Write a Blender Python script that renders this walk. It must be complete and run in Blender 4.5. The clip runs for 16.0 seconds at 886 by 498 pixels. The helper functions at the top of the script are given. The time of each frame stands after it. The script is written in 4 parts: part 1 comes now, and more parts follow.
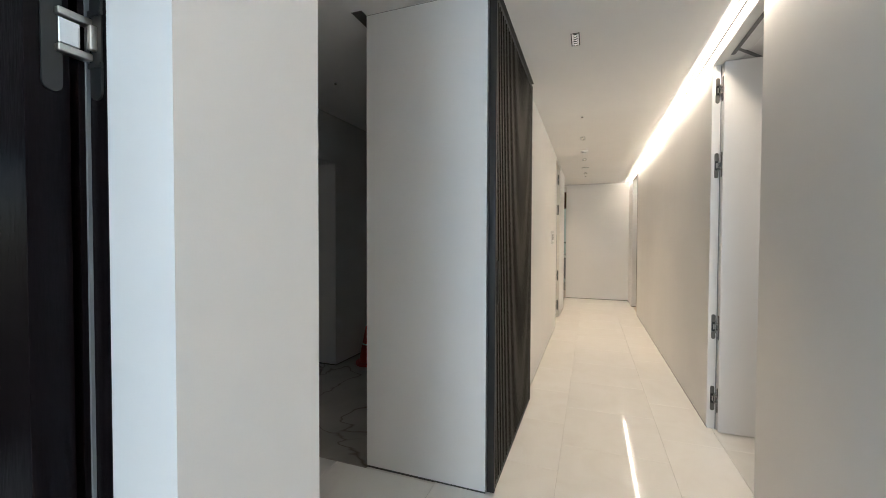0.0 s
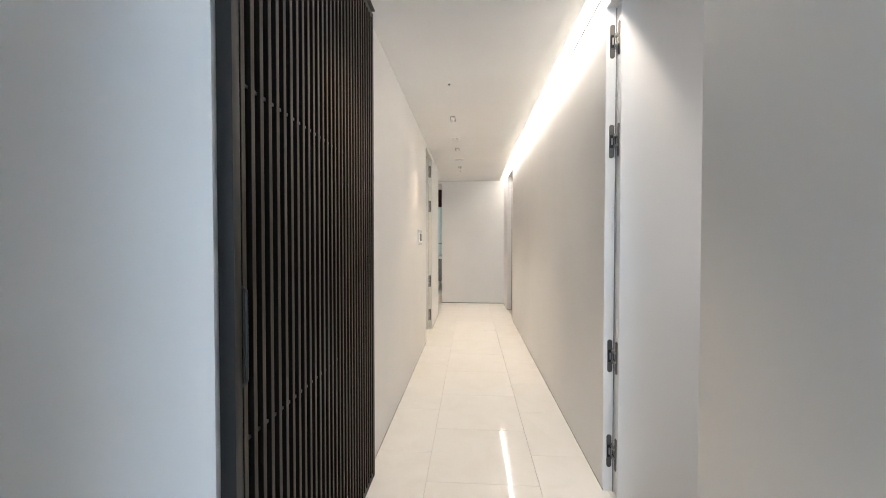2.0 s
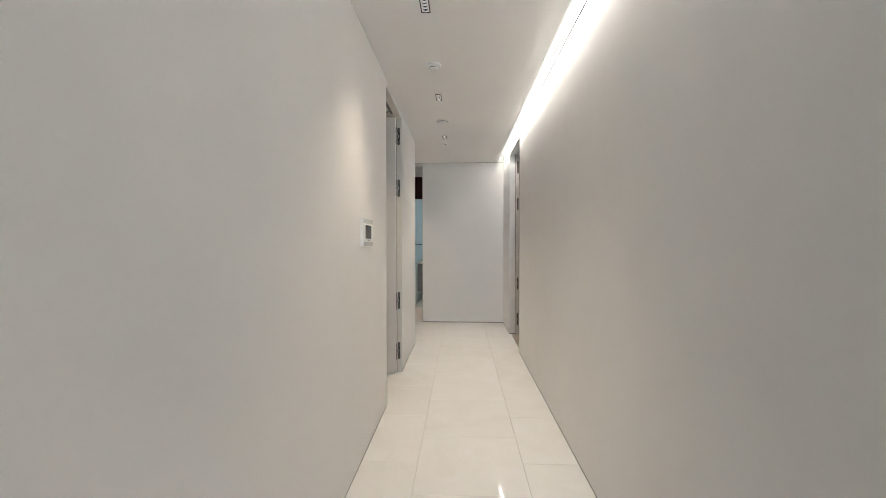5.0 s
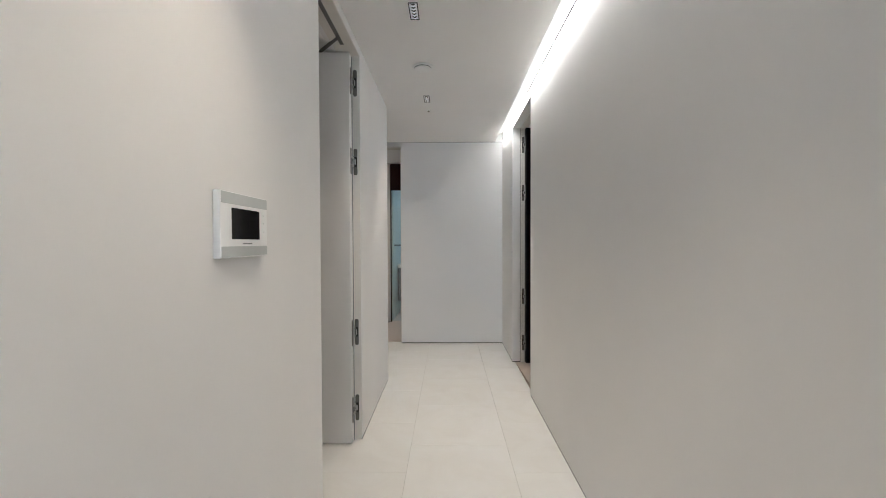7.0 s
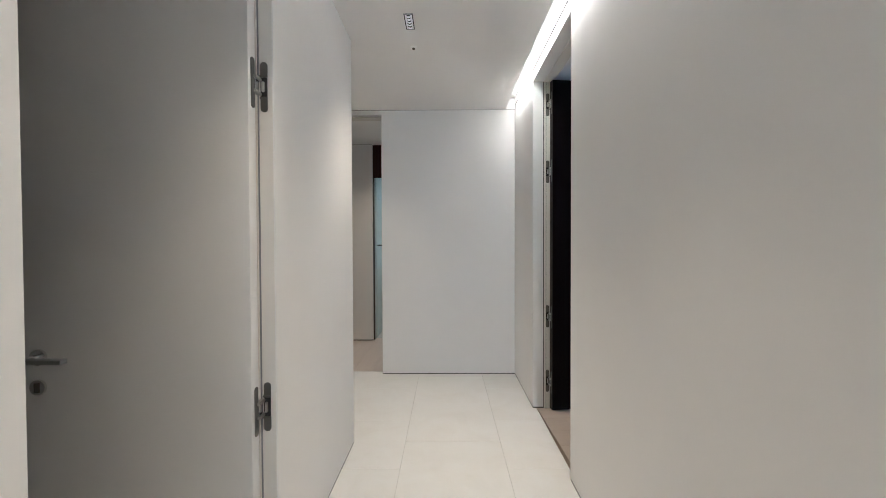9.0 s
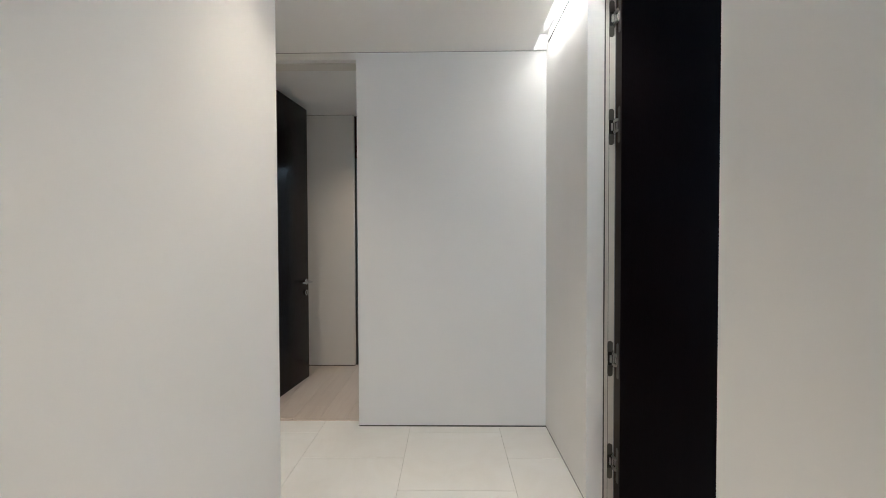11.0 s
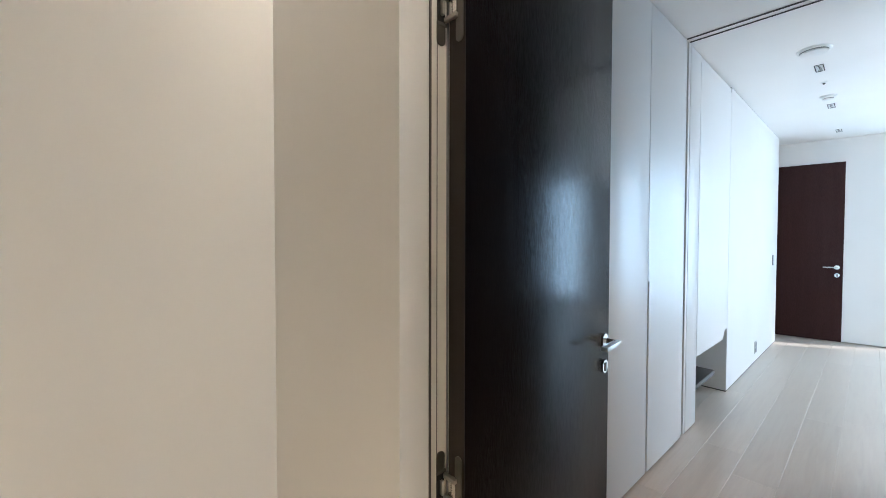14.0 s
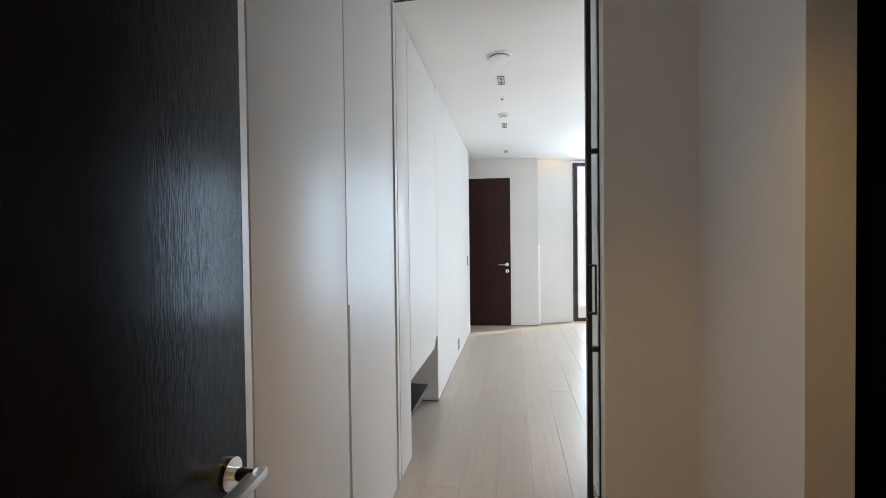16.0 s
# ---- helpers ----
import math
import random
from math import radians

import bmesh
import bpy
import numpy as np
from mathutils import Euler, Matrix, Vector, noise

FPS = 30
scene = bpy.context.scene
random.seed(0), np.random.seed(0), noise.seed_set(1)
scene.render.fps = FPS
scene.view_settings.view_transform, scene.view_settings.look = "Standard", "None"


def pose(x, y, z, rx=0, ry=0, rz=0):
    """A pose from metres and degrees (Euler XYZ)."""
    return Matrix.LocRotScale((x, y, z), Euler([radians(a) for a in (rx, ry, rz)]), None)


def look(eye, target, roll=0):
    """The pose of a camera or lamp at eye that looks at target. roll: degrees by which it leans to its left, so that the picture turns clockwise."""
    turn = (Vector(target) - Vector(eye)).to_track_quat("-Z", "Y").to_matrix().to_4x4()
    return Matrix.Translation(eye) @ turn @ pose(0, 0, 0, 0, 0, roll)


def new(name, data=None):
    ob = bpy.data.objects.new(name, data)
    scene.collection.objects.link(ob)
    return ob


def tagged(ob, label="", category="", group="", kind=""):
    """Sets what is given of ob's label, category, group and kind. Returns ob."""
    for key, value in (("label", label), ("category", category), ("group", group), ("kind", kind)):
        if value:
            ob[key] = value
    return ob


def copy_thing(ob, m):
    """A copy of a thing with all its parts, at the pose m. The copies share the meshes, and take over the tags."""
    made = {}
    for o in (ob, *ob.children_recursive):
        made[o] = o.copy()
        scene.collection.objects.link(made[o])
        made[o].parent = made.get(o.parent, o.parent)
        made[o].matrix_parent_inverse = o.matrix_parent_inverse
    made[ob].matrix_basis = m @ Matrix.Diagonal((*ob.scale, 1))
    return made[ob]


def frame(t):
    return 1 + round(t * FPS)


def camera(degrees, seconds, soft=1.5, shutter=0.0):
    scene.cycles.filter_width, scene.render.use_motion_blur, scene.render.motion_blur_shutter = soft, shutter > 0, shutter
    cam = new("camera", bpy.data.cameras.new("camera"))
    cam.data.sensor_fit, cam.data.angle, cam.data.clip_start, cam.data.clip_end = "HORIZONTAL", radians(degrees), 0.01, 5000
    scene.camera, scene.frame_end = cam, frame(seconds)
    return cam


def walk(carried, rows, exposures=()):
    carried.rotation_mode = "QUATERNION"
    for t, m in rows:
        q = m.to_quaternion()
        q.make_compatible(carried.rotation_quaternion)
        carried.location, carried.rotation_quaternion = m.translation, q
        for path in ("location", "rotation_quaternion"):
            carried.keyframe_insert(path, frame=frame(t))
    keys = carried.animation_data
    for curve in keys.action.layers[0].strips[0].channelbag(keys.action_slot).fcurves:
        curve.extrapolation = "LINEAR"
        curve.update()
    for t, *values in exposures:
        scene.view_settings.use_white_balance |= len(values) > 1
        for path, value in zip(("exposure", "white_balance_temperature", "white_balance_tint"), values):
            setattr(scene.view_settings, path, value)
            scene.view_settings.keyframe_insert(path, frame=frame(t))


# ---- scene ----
cam = camera(96.6, 16.0, soft=0.8)
PATH = [
    (0, (-0.759, -0.247, 1.282), (-1.459, 1.626, 1.237), 0.2),
    (0.2, (-0.726, -0.178, 1.28), (-1.337, 1.726, 1.235), 0.2),
    (0.5, (-0.699, -0.063, 1.267), (-1.19, 1.875, 1.229), 0.4),
    (1, (-0.698, 0.231, 1.269), (-1.011, 2.206, 1.231), 0.2),
    (1.5, (-0.698, 0.516, 1.262), (-0.889, 2.507, 1.226), 0.2),
    (2, (-0.681, 0.84, 1.289), (-0.82, 2.835, 1.247), -0.0),
    (2.5, (-0.674, 1.14, 1.28), (-0.791, 3.136, 1.24), -0.0),
    (3, (-0.678, 1.499, 1.293), (-0.789, 3.495, 1.249), -0.0),
    (3.5, (-0.674, 1.816, 1.265), (-0.776, 3.813, 1.231), 0.2),
    (4, (-0.649, 2.137, 1.258), (-0.757, 4.134, 1.227), 0.0),
    (6.5, (-0.711, 3.718, 1.278), (-0.747, 5.718, 1.241), -0.1),
    (7, (-0.681, 4.05, 1.279), (-0.706, 6.049, 1.242), -0.2),
    (7.5, (-0.678, 4.342, 1.268), (-0.703, 6.342, 1.231), -0.3),
    (8, (-0.689, 4.648, 1.273), (-0.704, 6.648, 1.242), -0.2),
    (8.5, (-0.658, 4.946, 1.264), (-0.672, 6.946, 1.232), -0.2),
    (11, (-0.653, 6.349, 1.261), (-0.681, 8.348, 1.219), -0.2),
    (11.5, (-0.662, 6.624, 1.258), (-0.691, 8.624, 1.228), -0.2),
    (12, (-0.618, 6.879, 1.259), (-0.599, 8.878, 1.219), -0.3),
    (12.5, (-0.574, 7.083, 1.268), (-0.417, 9.076, 1.220), -0.3),
    (13, (-0.61, 7.298, 1.283), (-0.132, 9.239, 1.215), -0.2),
    (13.5, (-0.6, 7.432, 1.272), (0.29, 9.222, 1.22), 0.1),
    (14, (-0.475, 7.538, 1.273), (0.839, 9.046, 1.222), 0.1),
    (14.5, (-0.324, 7.606, 1.273), (1.273, 8.81, 1.236), -0.2),
    (15, (-0.125, 7.676, 1.281), (1.658, 8.581, 1.247), -0.3),
    (15.5, (0.104, 7.741, 1.274), (2.008, 8.354, 1.244), -0.5),
    (16, (0.39, 7.773, 1.272), (2.35, 8.171, 1.239), -0.7),
]
LIGHT = [(0, 0.16, 6250, 10), (0.5, 0.26, 6150, 10.5), (1, 0.4, 5900, 11), (1.5, 0.44, 5850, 11), (2.5, 0.32, 5750, 11), (3.2, 0.2, 5620, 11), (4, 0.1, 5650, 9.5), (6.5, -0.18, 5300, 9), (7, -0.16, 5270, 9), (8.5, -0.02, 5270, 9), (11, 0.06, 5280, 7.5), (12, 0.3, 5480, 6.5), (12.5, 0.36, 5550, 6), (13.5, 0.2, 5950, 7.5), (14.5, 0.12, 6500, 12.5), (15, -0.06, 6950, 14.5), (15.5, 0.06, 7300, 15), (16, -0.28, 7400, 15.5)]
walk(cam, [(t, look(eye, target, roll)) for t, eye, target, roll in PATH], LIGHT)

# ---- world, sun, large lights ----
world = bpy.data.worlds.new("sky")
scene.world = world
world.use_nodes = True
wn = world.node_tree
bg = wn.nodes["Background"]
sky = wn.nodes.new("ShaderNodeTexSky")
sky.sky_type = 'NISHITA'
sky.sun_disc = False
sky.sun_elevation = radians(40)
sky.sun_rotation = radians(148)
wn.links.new(sky.outputs[0], bg.inputs[0])
bg.inputs[1].default_value = 0.12


def lamp(name, kind, m, energy, color=(1, 1, 1), **kw):
    data = bpy.data.lights.new(name, kind)
    data.energy, data.color = energy, color
    for k, v in kw.items():
        if k == "size": data.size = v
        if k == "size_y": data.size_y = v
        if k == "angle": data.angle = v
        if k == "spot": data.spot_size = v
        if k == "soft": data.shadow_soft_size = v
        if k == "blend": data.spot_blend = v
    if kind == 'AREA':
        data.shape = 'RECTANGLE'
    ob = new(name, data)
    ob.matrix_world = m
    return ob


DAY = (0.64, 0.83, 1.0)  # cool daylight at the windows
HALLDAY = (0.74, 0.87, 1.0)
LED = (1.0, 0.765, 0.505)  # warm white led
C = 2.52            # ceiling height
XR, XL = 0.0, -1.24  # corridor faces
lamp("sun", 'SUN', look((4.0, -6.5, 6.4), (0, 0, 0)), 4.0, (1.0, 0.95, 0.88), angle=radians(0.6))
lamp("cove_lamp", 'AREA', look((-0.050, 2.90, 2.540), (-0.006, 2.90, 2.48)), 44, (1.0, 0.85, 0.665), size=11.9, size_y=0.024)
for yl in (2.34, 4.855, 6.197, 7.503):
    lamp("downlight_lamp", 'SPOT', pose(-0.86, yl, C - 0.012), 58, LED, spot=radians(84), blend=1.0, soft=0.014)
lamp("day_lamp_living", 'AREA', look((-0.7, -4.4, 1.3), (-0.7, 0, 1.2)), 142, DAY, size=2.6, size_y=2.2)
# added fill that brightens the open white leaf; this room has no window
lamp("day_lamp_room", 'AREA', look((1.1, 1.30, 1.4), (1.1, 3, 1.3)), 6, (1.0, 0.94, 0.87), size=1.2, size_y=1.6)
# added fill for the bedroom wall and floor, its source out of view
lamp("bedroom_downlight_lamp", 'SPOT', pose(-1.15, 9.70, C - 0.012), 40, (1.0, 0.72, 0.45), spot=radians(120), blend=0.8, soft=0.03)
# orange fill added to warm the pocket wall, no source seen there
lamp("vestibule_downlight_lamp", 'SPOT', pose(1.15, 7.42, C - 0.012), 30, (1.0, 0.60, 0.19), spot=radians(96), blend=0.8, soft=0.03)
lamp("alcove_downlight_lamp", 'SPOT', pose(-1.95, 8.30, C - 0.012), 44, LED, spot=radians(120), blend=0.8, soft=0.03)
lamp("recess_cove_lamp", 'AREA', pose(6.585, 7.33, 2.512, 0, 0, 113), 0.35, (1.0, 0.74, 0.40), size=0.55, size_y=0.012)
lamp("day_lamp_side", 'AREA', look((4.9, 4.3, 1.3), (4.9, 8, 1.25)), 12, HALLDAY, size=3.8, size_y=2.2)
lamp("day_lamp_end", 'AREA', look((6.92, 6.30, 1.30), (2.92, 5.20, 1.30)), 125, (0.50, 0.75, 1.0), size=1.05, size_y=2.3)


# ---- materials ----
def mat(name, base, rough=0.5, metal=0.0, **kw):
    m = bpy.data.materials.new(name)
    m.use_nodes = True
    b = m.node_tree.nodes["Principled BSDF"]
    b.inputs["Base Color"].default_value = (*base, 1)
    b.inputs["Roughness"].default_value = rough
    b.inputs["Metallic"].default_value = metal
    for k, v in kw.items():
        if k == "coat": b.inputs["Coat Weight"].default_value = v
        if k == "trans": b.inputs["Transmission Weight"].default_value = v
        if k == "ior": b.inputs["IOR"].default_value = v
        if k == "spec": b.inputs["Specular IOR Level"].default_value = v
        if k == "glow":
            b.inputs["Emission Color"].default_value = (*base, 1)
            b.inputs["Emission Strength"].default_value = v
    return m


def nodes_of(m):
    return m.node_tree.nodes, m.node_tree.links, m.node_tree.nodes["Principled BSDF"]


def coords(m, scale=(1, 1, 1), what="Object"):
    n, l, b = nodes_of(m)
    tc, mp = n.new("ShaderNodeTexCoord"), n.new("ShaderNodeMapping")
    l.new(tc.outputs[what], mp.inputs[0])
    mp.inputs["Scale"].default_value = scale
    return mp.outputs[0]


def noise_node(m, vec, scale, detail=4, rough=0.55, dist=0.0):
    n, l, b = nodes_of(m)
    t = n.new("ShaderNodeTexNoise")
    t.inputs["Scale"].default_value, t.inputs["Detail"].default_value = scale, detail
    t.inputs["Roughness"].default_value, t.inputs["Distortion"].default_value = rough, dist
    l.new(vec, t.inputs["Vector"])
    return t.outputs[0]


def ramp(m, fac, *stops):
    n, l, b = nodes_of(m)
    r = n.new("ShaderNodeValToRGB")
    while len(r.color_ramp.elements) < len(stops):
        r.color_ramp.elements.new(0.5)
    for e, (p, c) in zip(r.color_ramp.elements, stops):
        e.position, e.color = p, (*c, 1)
    l.new(fac, r.inputs[0])
    return r.outputs[0]


def mixc(m, fac, a, b_, mode='MIX'):
    n, l, b = nodes_of(m)
    x = n.new("ShaderNodeMix")
    x.data_type, x.blend_type = 'RGBA', mode
    for s, i in ((fac, 0), (a, 6), (b_, 7)):
        if isinstance(s, float): x.inputs[i].default_value = s
        elif isinstance(s, tuple): x.inputs[i].default_value = (*s, 1)
        else: l.new(s, x.inputs[i])
    return x.outputs[2]


def bump(m, height, strength=0.1, dist=0.01):
    n, l, b = nodes_of(m)
    k = n.new("ShaderNodeBump")
    k.inputs["Strength"].default_value, k.inputs["Distance"].default_value = strength, dist
    l.new(height, k.inputs["Height"])
    l.new(k.outputs[0], b.inputs["Normal"])


def set_in(m, sock, out):
    n, l, b = nodes_of(m)
    l.new(out, b.inputs[sock])


def rnd(m):
    n, l, b = nodes_of(m)
    return n.new("ShaderNodeObjectInfo").outputs["Random"]


def paint(name, base, rough=0.6, amount=0.035, spec=0.4):
    m = mat(name, base, rough, spec=spec)
    v = coords(m)
    big = noise_node(m, v, 0.9, 3)
    lo = tuple(c * (1 - amount) for c in base)
    hi = tuple(min(1, c * (1 + amount * 0.6)) for c in base)
    set_in(m, "Base Color", ramp(m, big, (0.3, lo), (0.7, hi)))
    fine = noise_node(m, v, 260, 2)
    mid = noise_node(m, v, 3.5, 2)
    bump(m, mixc(m, 0.25, fine, mid), 0.06, 0.004)
    set_in(m, "Roughness", ramp(m, mid, (0.2, (rough - 0.05,) * 3), (0.8, (rough + 0.05,) * 3)))
    return m


M_WALL = paint("wall_paint", (0.80, 0.79, 0.775), 0.55)
M_CEIL = paint("ceiling_paint", (0.91, 0.90, 0.885), 0.75)
M_LACQ = paint("white_lacquer", (0.80, 0.79, 0.775), 0.33, 0.015, 0.5)
M_CLOSET = paint("closet_lacquer", (0.80, 0.795, 0.79), 0.36, 0.015, 0.5)
M_JAMB = paint("jamb_paint", (0.74, 0.71, 0.66), 0.45, 0.02)
# dark tone puts the shade of gaps, slots and grooves into flat strips
M_GAP = mat("gap_shade", (0.085, 0.08, 0.075), 0.6)
M_GAPTOP = mat("ceiling_gap_profile", (0.34, 0.33, 0.315), 0.6)
M_STEEL = mat("brushed_nickel", (0.52, 0.50, 0.46), 0.32, 1.0)
M_STEELD = mat("dark_nickel", (0.17, 0.16, 0.145), 0.42, 1.0)
M_CHROME = mat("polished_chrome", (0.80, 0.80, 0.80), 0.12, 1.0)
M_SATIN = mat("satin_chrome", (0.60, 0.61, 0.61), 0.3, 1.0)
M_BLACK = mat("black_plastic", (0.012, 0.012, 0.012), 0.4)
M_BLKMET = mat("black_powder_coat", (0.018, 0.018, 0.018), 0.38)
M_SCREEN = mat("dark_screen", (0.006, 0.006, 0.007), 0.12)
M_PLAST = mat("white_plastic", (0.88, 0.88, 0.87), 0.35)
M_PLASTG = mat("grey_silver_plastic", (0.52, 0.54, 0.53), 0.32)
M_GREYP = mat("grey_plastic", (0.22, 0.23, 0.24), 0.4)
M_CLOSER = mat("closer_grey_metal", (0.22, 0.215, 0.215), 0.38, 0.9)
M_LED = mat("led_strip", (1.0, 0.90, 0.76), glow=10.0)
M_LEDCELL = mat("led_cell", (1.0, 0.92, 0.80), glow=2.0)
M_LEDSIDE = mat("led_cell_dim", (0.75, 0.75, 0.74), glow=0.12)
M_RED = mat("red_pvc", (0.42, 0.02, 0.016), 0.45)
M_BAND = mat("white_band", (0.7, 0.68, 0.62), 0.4)
M_CLOTH = mat("black_knit_cloth", (0.02, 0.018, 0.02), 0.95)
M_GROUT = mat("floor_grout", (0.68, 0.66, 0.62), 0.8)
M_LOBBY = mat("lobby_panel", (0.008, 0.008, 0.008), 0.5)
M_LOBBYLIGHT = mat("lobby_ceiling_light", (1.0, 0.93, 0.90), glow=1.0)
M_GLASS = mat("clear_glass", (0.95, 0.98, 0.97), 0.0, trans=1.0, ior=1.45)
M_SMOKE = mat("smoked_glass", (0.5, 0.5, 0.5), 0.02, trans=1.0, ior=1.45)
M_TEAL = mat("bathroom_wall", (0.55, 0.63, 0.62), 0.3)
M_STONE = mat("white_counter", (0.78, 0.78, 0.76), 0.25)

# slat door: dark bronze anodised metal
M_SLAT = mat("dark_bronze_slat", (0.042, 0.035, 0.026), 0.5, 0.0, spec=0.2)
v = coords(M_SLAT, (60, 60, 1.5))
bump(M_SLAT, noise_node(M_SLAT, v, 6, 3), 0.05, 0.002)
# slat sides coloured near black, for the shade between the slats
M_SLATSHADE = mat("shaded_slat_side", (0.006, 0.0052, 0.0045), 0.6, spec=0.2)
M_SLATF = mat("dark_grey_stile", (0.016, 0.0155, 0.015), 0.5, 0.1)
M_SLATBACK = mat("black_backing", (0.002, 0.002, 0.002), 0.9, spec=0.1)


def wenge(name, tone):
    m = mat(name, tone, 0.30, spec=0.08)
    # blue of the daylight sheen is put into the highlight colour
    nodes_of(m)[2].inputs["Specular Tint"].default_value = (0.62, 0.80, 1.0, 1)
    v = coords(m, (170, 170, 12.0))
    g = noise_node(m, v, 3.0, 5, 0.68)
    w = noise_node(m, coords(m, (9, 9, 0.5)), 2.2, 3)
    c = mixc(m, 0.35, ramp(m, g, (0.32, tuple(t * 0.55 for t in tone)), (0.68, tuple(t * 1.35 for t in tone))),
             ramp(m, w, (0.3, tuple(t * 0.8 for t in tone)), (0.7, tuple(t * 1.2 for t in tone))))
    set_in(m, "Base Color", c)
    bump(m, g, 0.13, 0.0010)
    set_in(m, "Roughness", ramp(m, w, (0.3, (0.20,) * 3), (0.7, (0.23,) * 3)))
    set_in(m, "Specular IOR Level", ramp(m, g, (0.36, (0.035,) * 3), (0.5, (0.075,) * 3), (0.62, (0.12,) * 3)))
    return m


M_WENGE = wenge("wenge_veneer", (0.0085, 0.0060, 0.0066))
M_LIP = mat("brown_lipping", (0.012, 0.0055, 0.0022), 0.55)
M_BROWN = wenge("brown_veneer", (0.045, 0.020, 0.018))

# cream porcelain tile, cloudy, polished
M_TILE = mat("cream_porcelain", (0.74, 0.72, 0.68), 0.13)
v = coords(M_TILE, what="Object")
n_, l_, b_ = nodes_of(M_TILE)
off = n_.new("ShaderNodeVectorMath")
off.operation = 'ADD'
sc = n_.new("ShaderNodeVectorMath")
sc.operation = 'SCALE'
cmb = n_.new("ShaderNodeCombineXYZ")
r_ = rnd(M_TILE)
for i in range(3):
    l_.new(r_, cmb.inputs[i])
l_.new(cmb.outputs[0], sc.inputs[0])
sc.inputs["Scale"].default_value = 37
l_.new(v, off.inputs[0])
l_.new(sc.outputs[0], off.inputs[1])
cl = noise_node(M_TILE, off.outputs[0], 3.2, 6, 0.6, 1.2)
base_t = ramp(M_TILE, cl, (0.28, (0.79, 0.775, 0.745)), (0.5, (0.82, 0.81, 0.785)), (0.72, (0.84, 0.835, 0.82)))
tint = ramp(M_TILE, r_, (0.0, (0.97, 0.97, 0.965)), (1.0, (1.0, 1.0, 1.0)))
set_in(M_TILE, "Base Color", mixc(M_TILE, 1.0, base_t, tint, 'MULTIPLY'))
set_in(M_TILE, "Roughness", ramp(M_TILE, noise_node(M_TILE, off.outputs[0], 9, 4), (0.3, (0.025,) * 3), (0.7, (0.055,) * 3)))

# pale oak planks
M_OAK = mat("pale_oak", (0.45, 0.35, 0.25), 0.42)
n_, l_, b_ = nodes_of(M_OAK)
v = coords(M_OAK, (1.0, 14, 14))
off = n_.new("ShaderNodeVectorMath")
off.operation = 'ADD'
sc = n_.new("ShaderNodeVectorMath")
sc.operation = 'SCALE'
cmb = n_.new("ShaderNodeCombineXYZ")
r_ = rnd(M_OAK)
for i in range(3):
    l_.new(r_, cmb.inputs[i])
l_.new(cmb.outputs[0], sc.inputs[0])
sc.inputs["Scale"].default_value = 53
l_.new(v, off.inputs[0])
l_.new(sc.outputs[0], off.inputs[1])
gr = noise_node(M_OAK, off.outputs[0], 2.4, 7, 0.62, 0.8)
oak = ramp(M_OAK, gr, (0.25, (0.53, 0.445, 0.385)), (0.5, (0.585, 0.50, 0.43)), (0.75, (0.62, 0.545, 0.475)))
tint = ramp(M_OAK, r_, (0.0, (0.92, 0.915, 0.91)), (1.0, (1.0, 1.0, 1.0)))
set_in(M_OAK, "Base Color", mixc(M_OAK, 1.0, oak, tint, 'MULTIPLY'))
bump(M_OAK, gr, 0.12, 0.002)
set_in(M_OAK, "Roughness", ramp(M_OAK, gr, (0.3, (0.30,) * 3), (0.7, (0.42,) * 3)))

# grey veined marble of the entry
M_MARBLE = mat("grey_marble", (0.35, 0.33, 0.31), 0.25)
v = coords(M_MARBLE)
cl = noise_node(M_MARBLE, v, 1.6, 6, 0.6, 1.4)
vein = noise_node(M_MARBLE, v, 0.8, 4, 0.5, 0.7)
base_m = ramp(M_MARBLE, cl, (0.3, (0.46, 0.43, 0.39)), (0.7, (0.56, 0.53, 0.49)))
vm = ramp(M_MARBLE, vein, (0.49, (0, 0, 0)), (0.5, (1, 1, 1)), (0.508, (0, 0, 0)))
set_in(M_MARBLE, "Base Color", mixc(M_MARBLE, vm, base_m, (0.27, 0.24, 0.20)))


# ---- mesh helpers ----
def add_box(bm, x0, x1, y0, y1, z0, z1, m=None):
    x0, x1, y0, y1, z0, z1 = min(x0, x1), max(x0, x1), min(y0, y1), max(y0, y1), min(z0, z1), max(z0, z1)
    vs = [bm.verts.new(Vector((x, y, z)) if m is None else m @ Vector((x, y, z)))
          for x in (x0, x1) for y in (y0, y1) for z in (z0, z1)]
    for f in ((0, 1, 3, 2), (4, 6, 7, 5), (0, 4, 5, 1), (2, 3, 7, 6), (0, 2, 6, 4), (1, 5, 7, 3)):
        bm.faces.new([vs[i] for i in f])
    return vs


def bevelled(bm, width, segs=2):
    bmesh.ops.bevel(bm, geom=list(bm.edges), offset=width, segments=segs, affect='EDGES', profile=0.6, clamp_overlap=True)
    return bm


def add_rod(bm, a, b, r, segs=14, r2=None):
    a, b = Vector(a), Vector(b)
    d = b - a
    m = Matrix.Translation((a + b) / 2) @ d.to_track_quat('Z', 'Y').to_matrix().to_4x4()
    bmesh.ops.create_cone(bm, cap_ends=True, segments=segs, radius1=r, radius2=r if r2 is None else r2, depth=d.length, matrix=m)


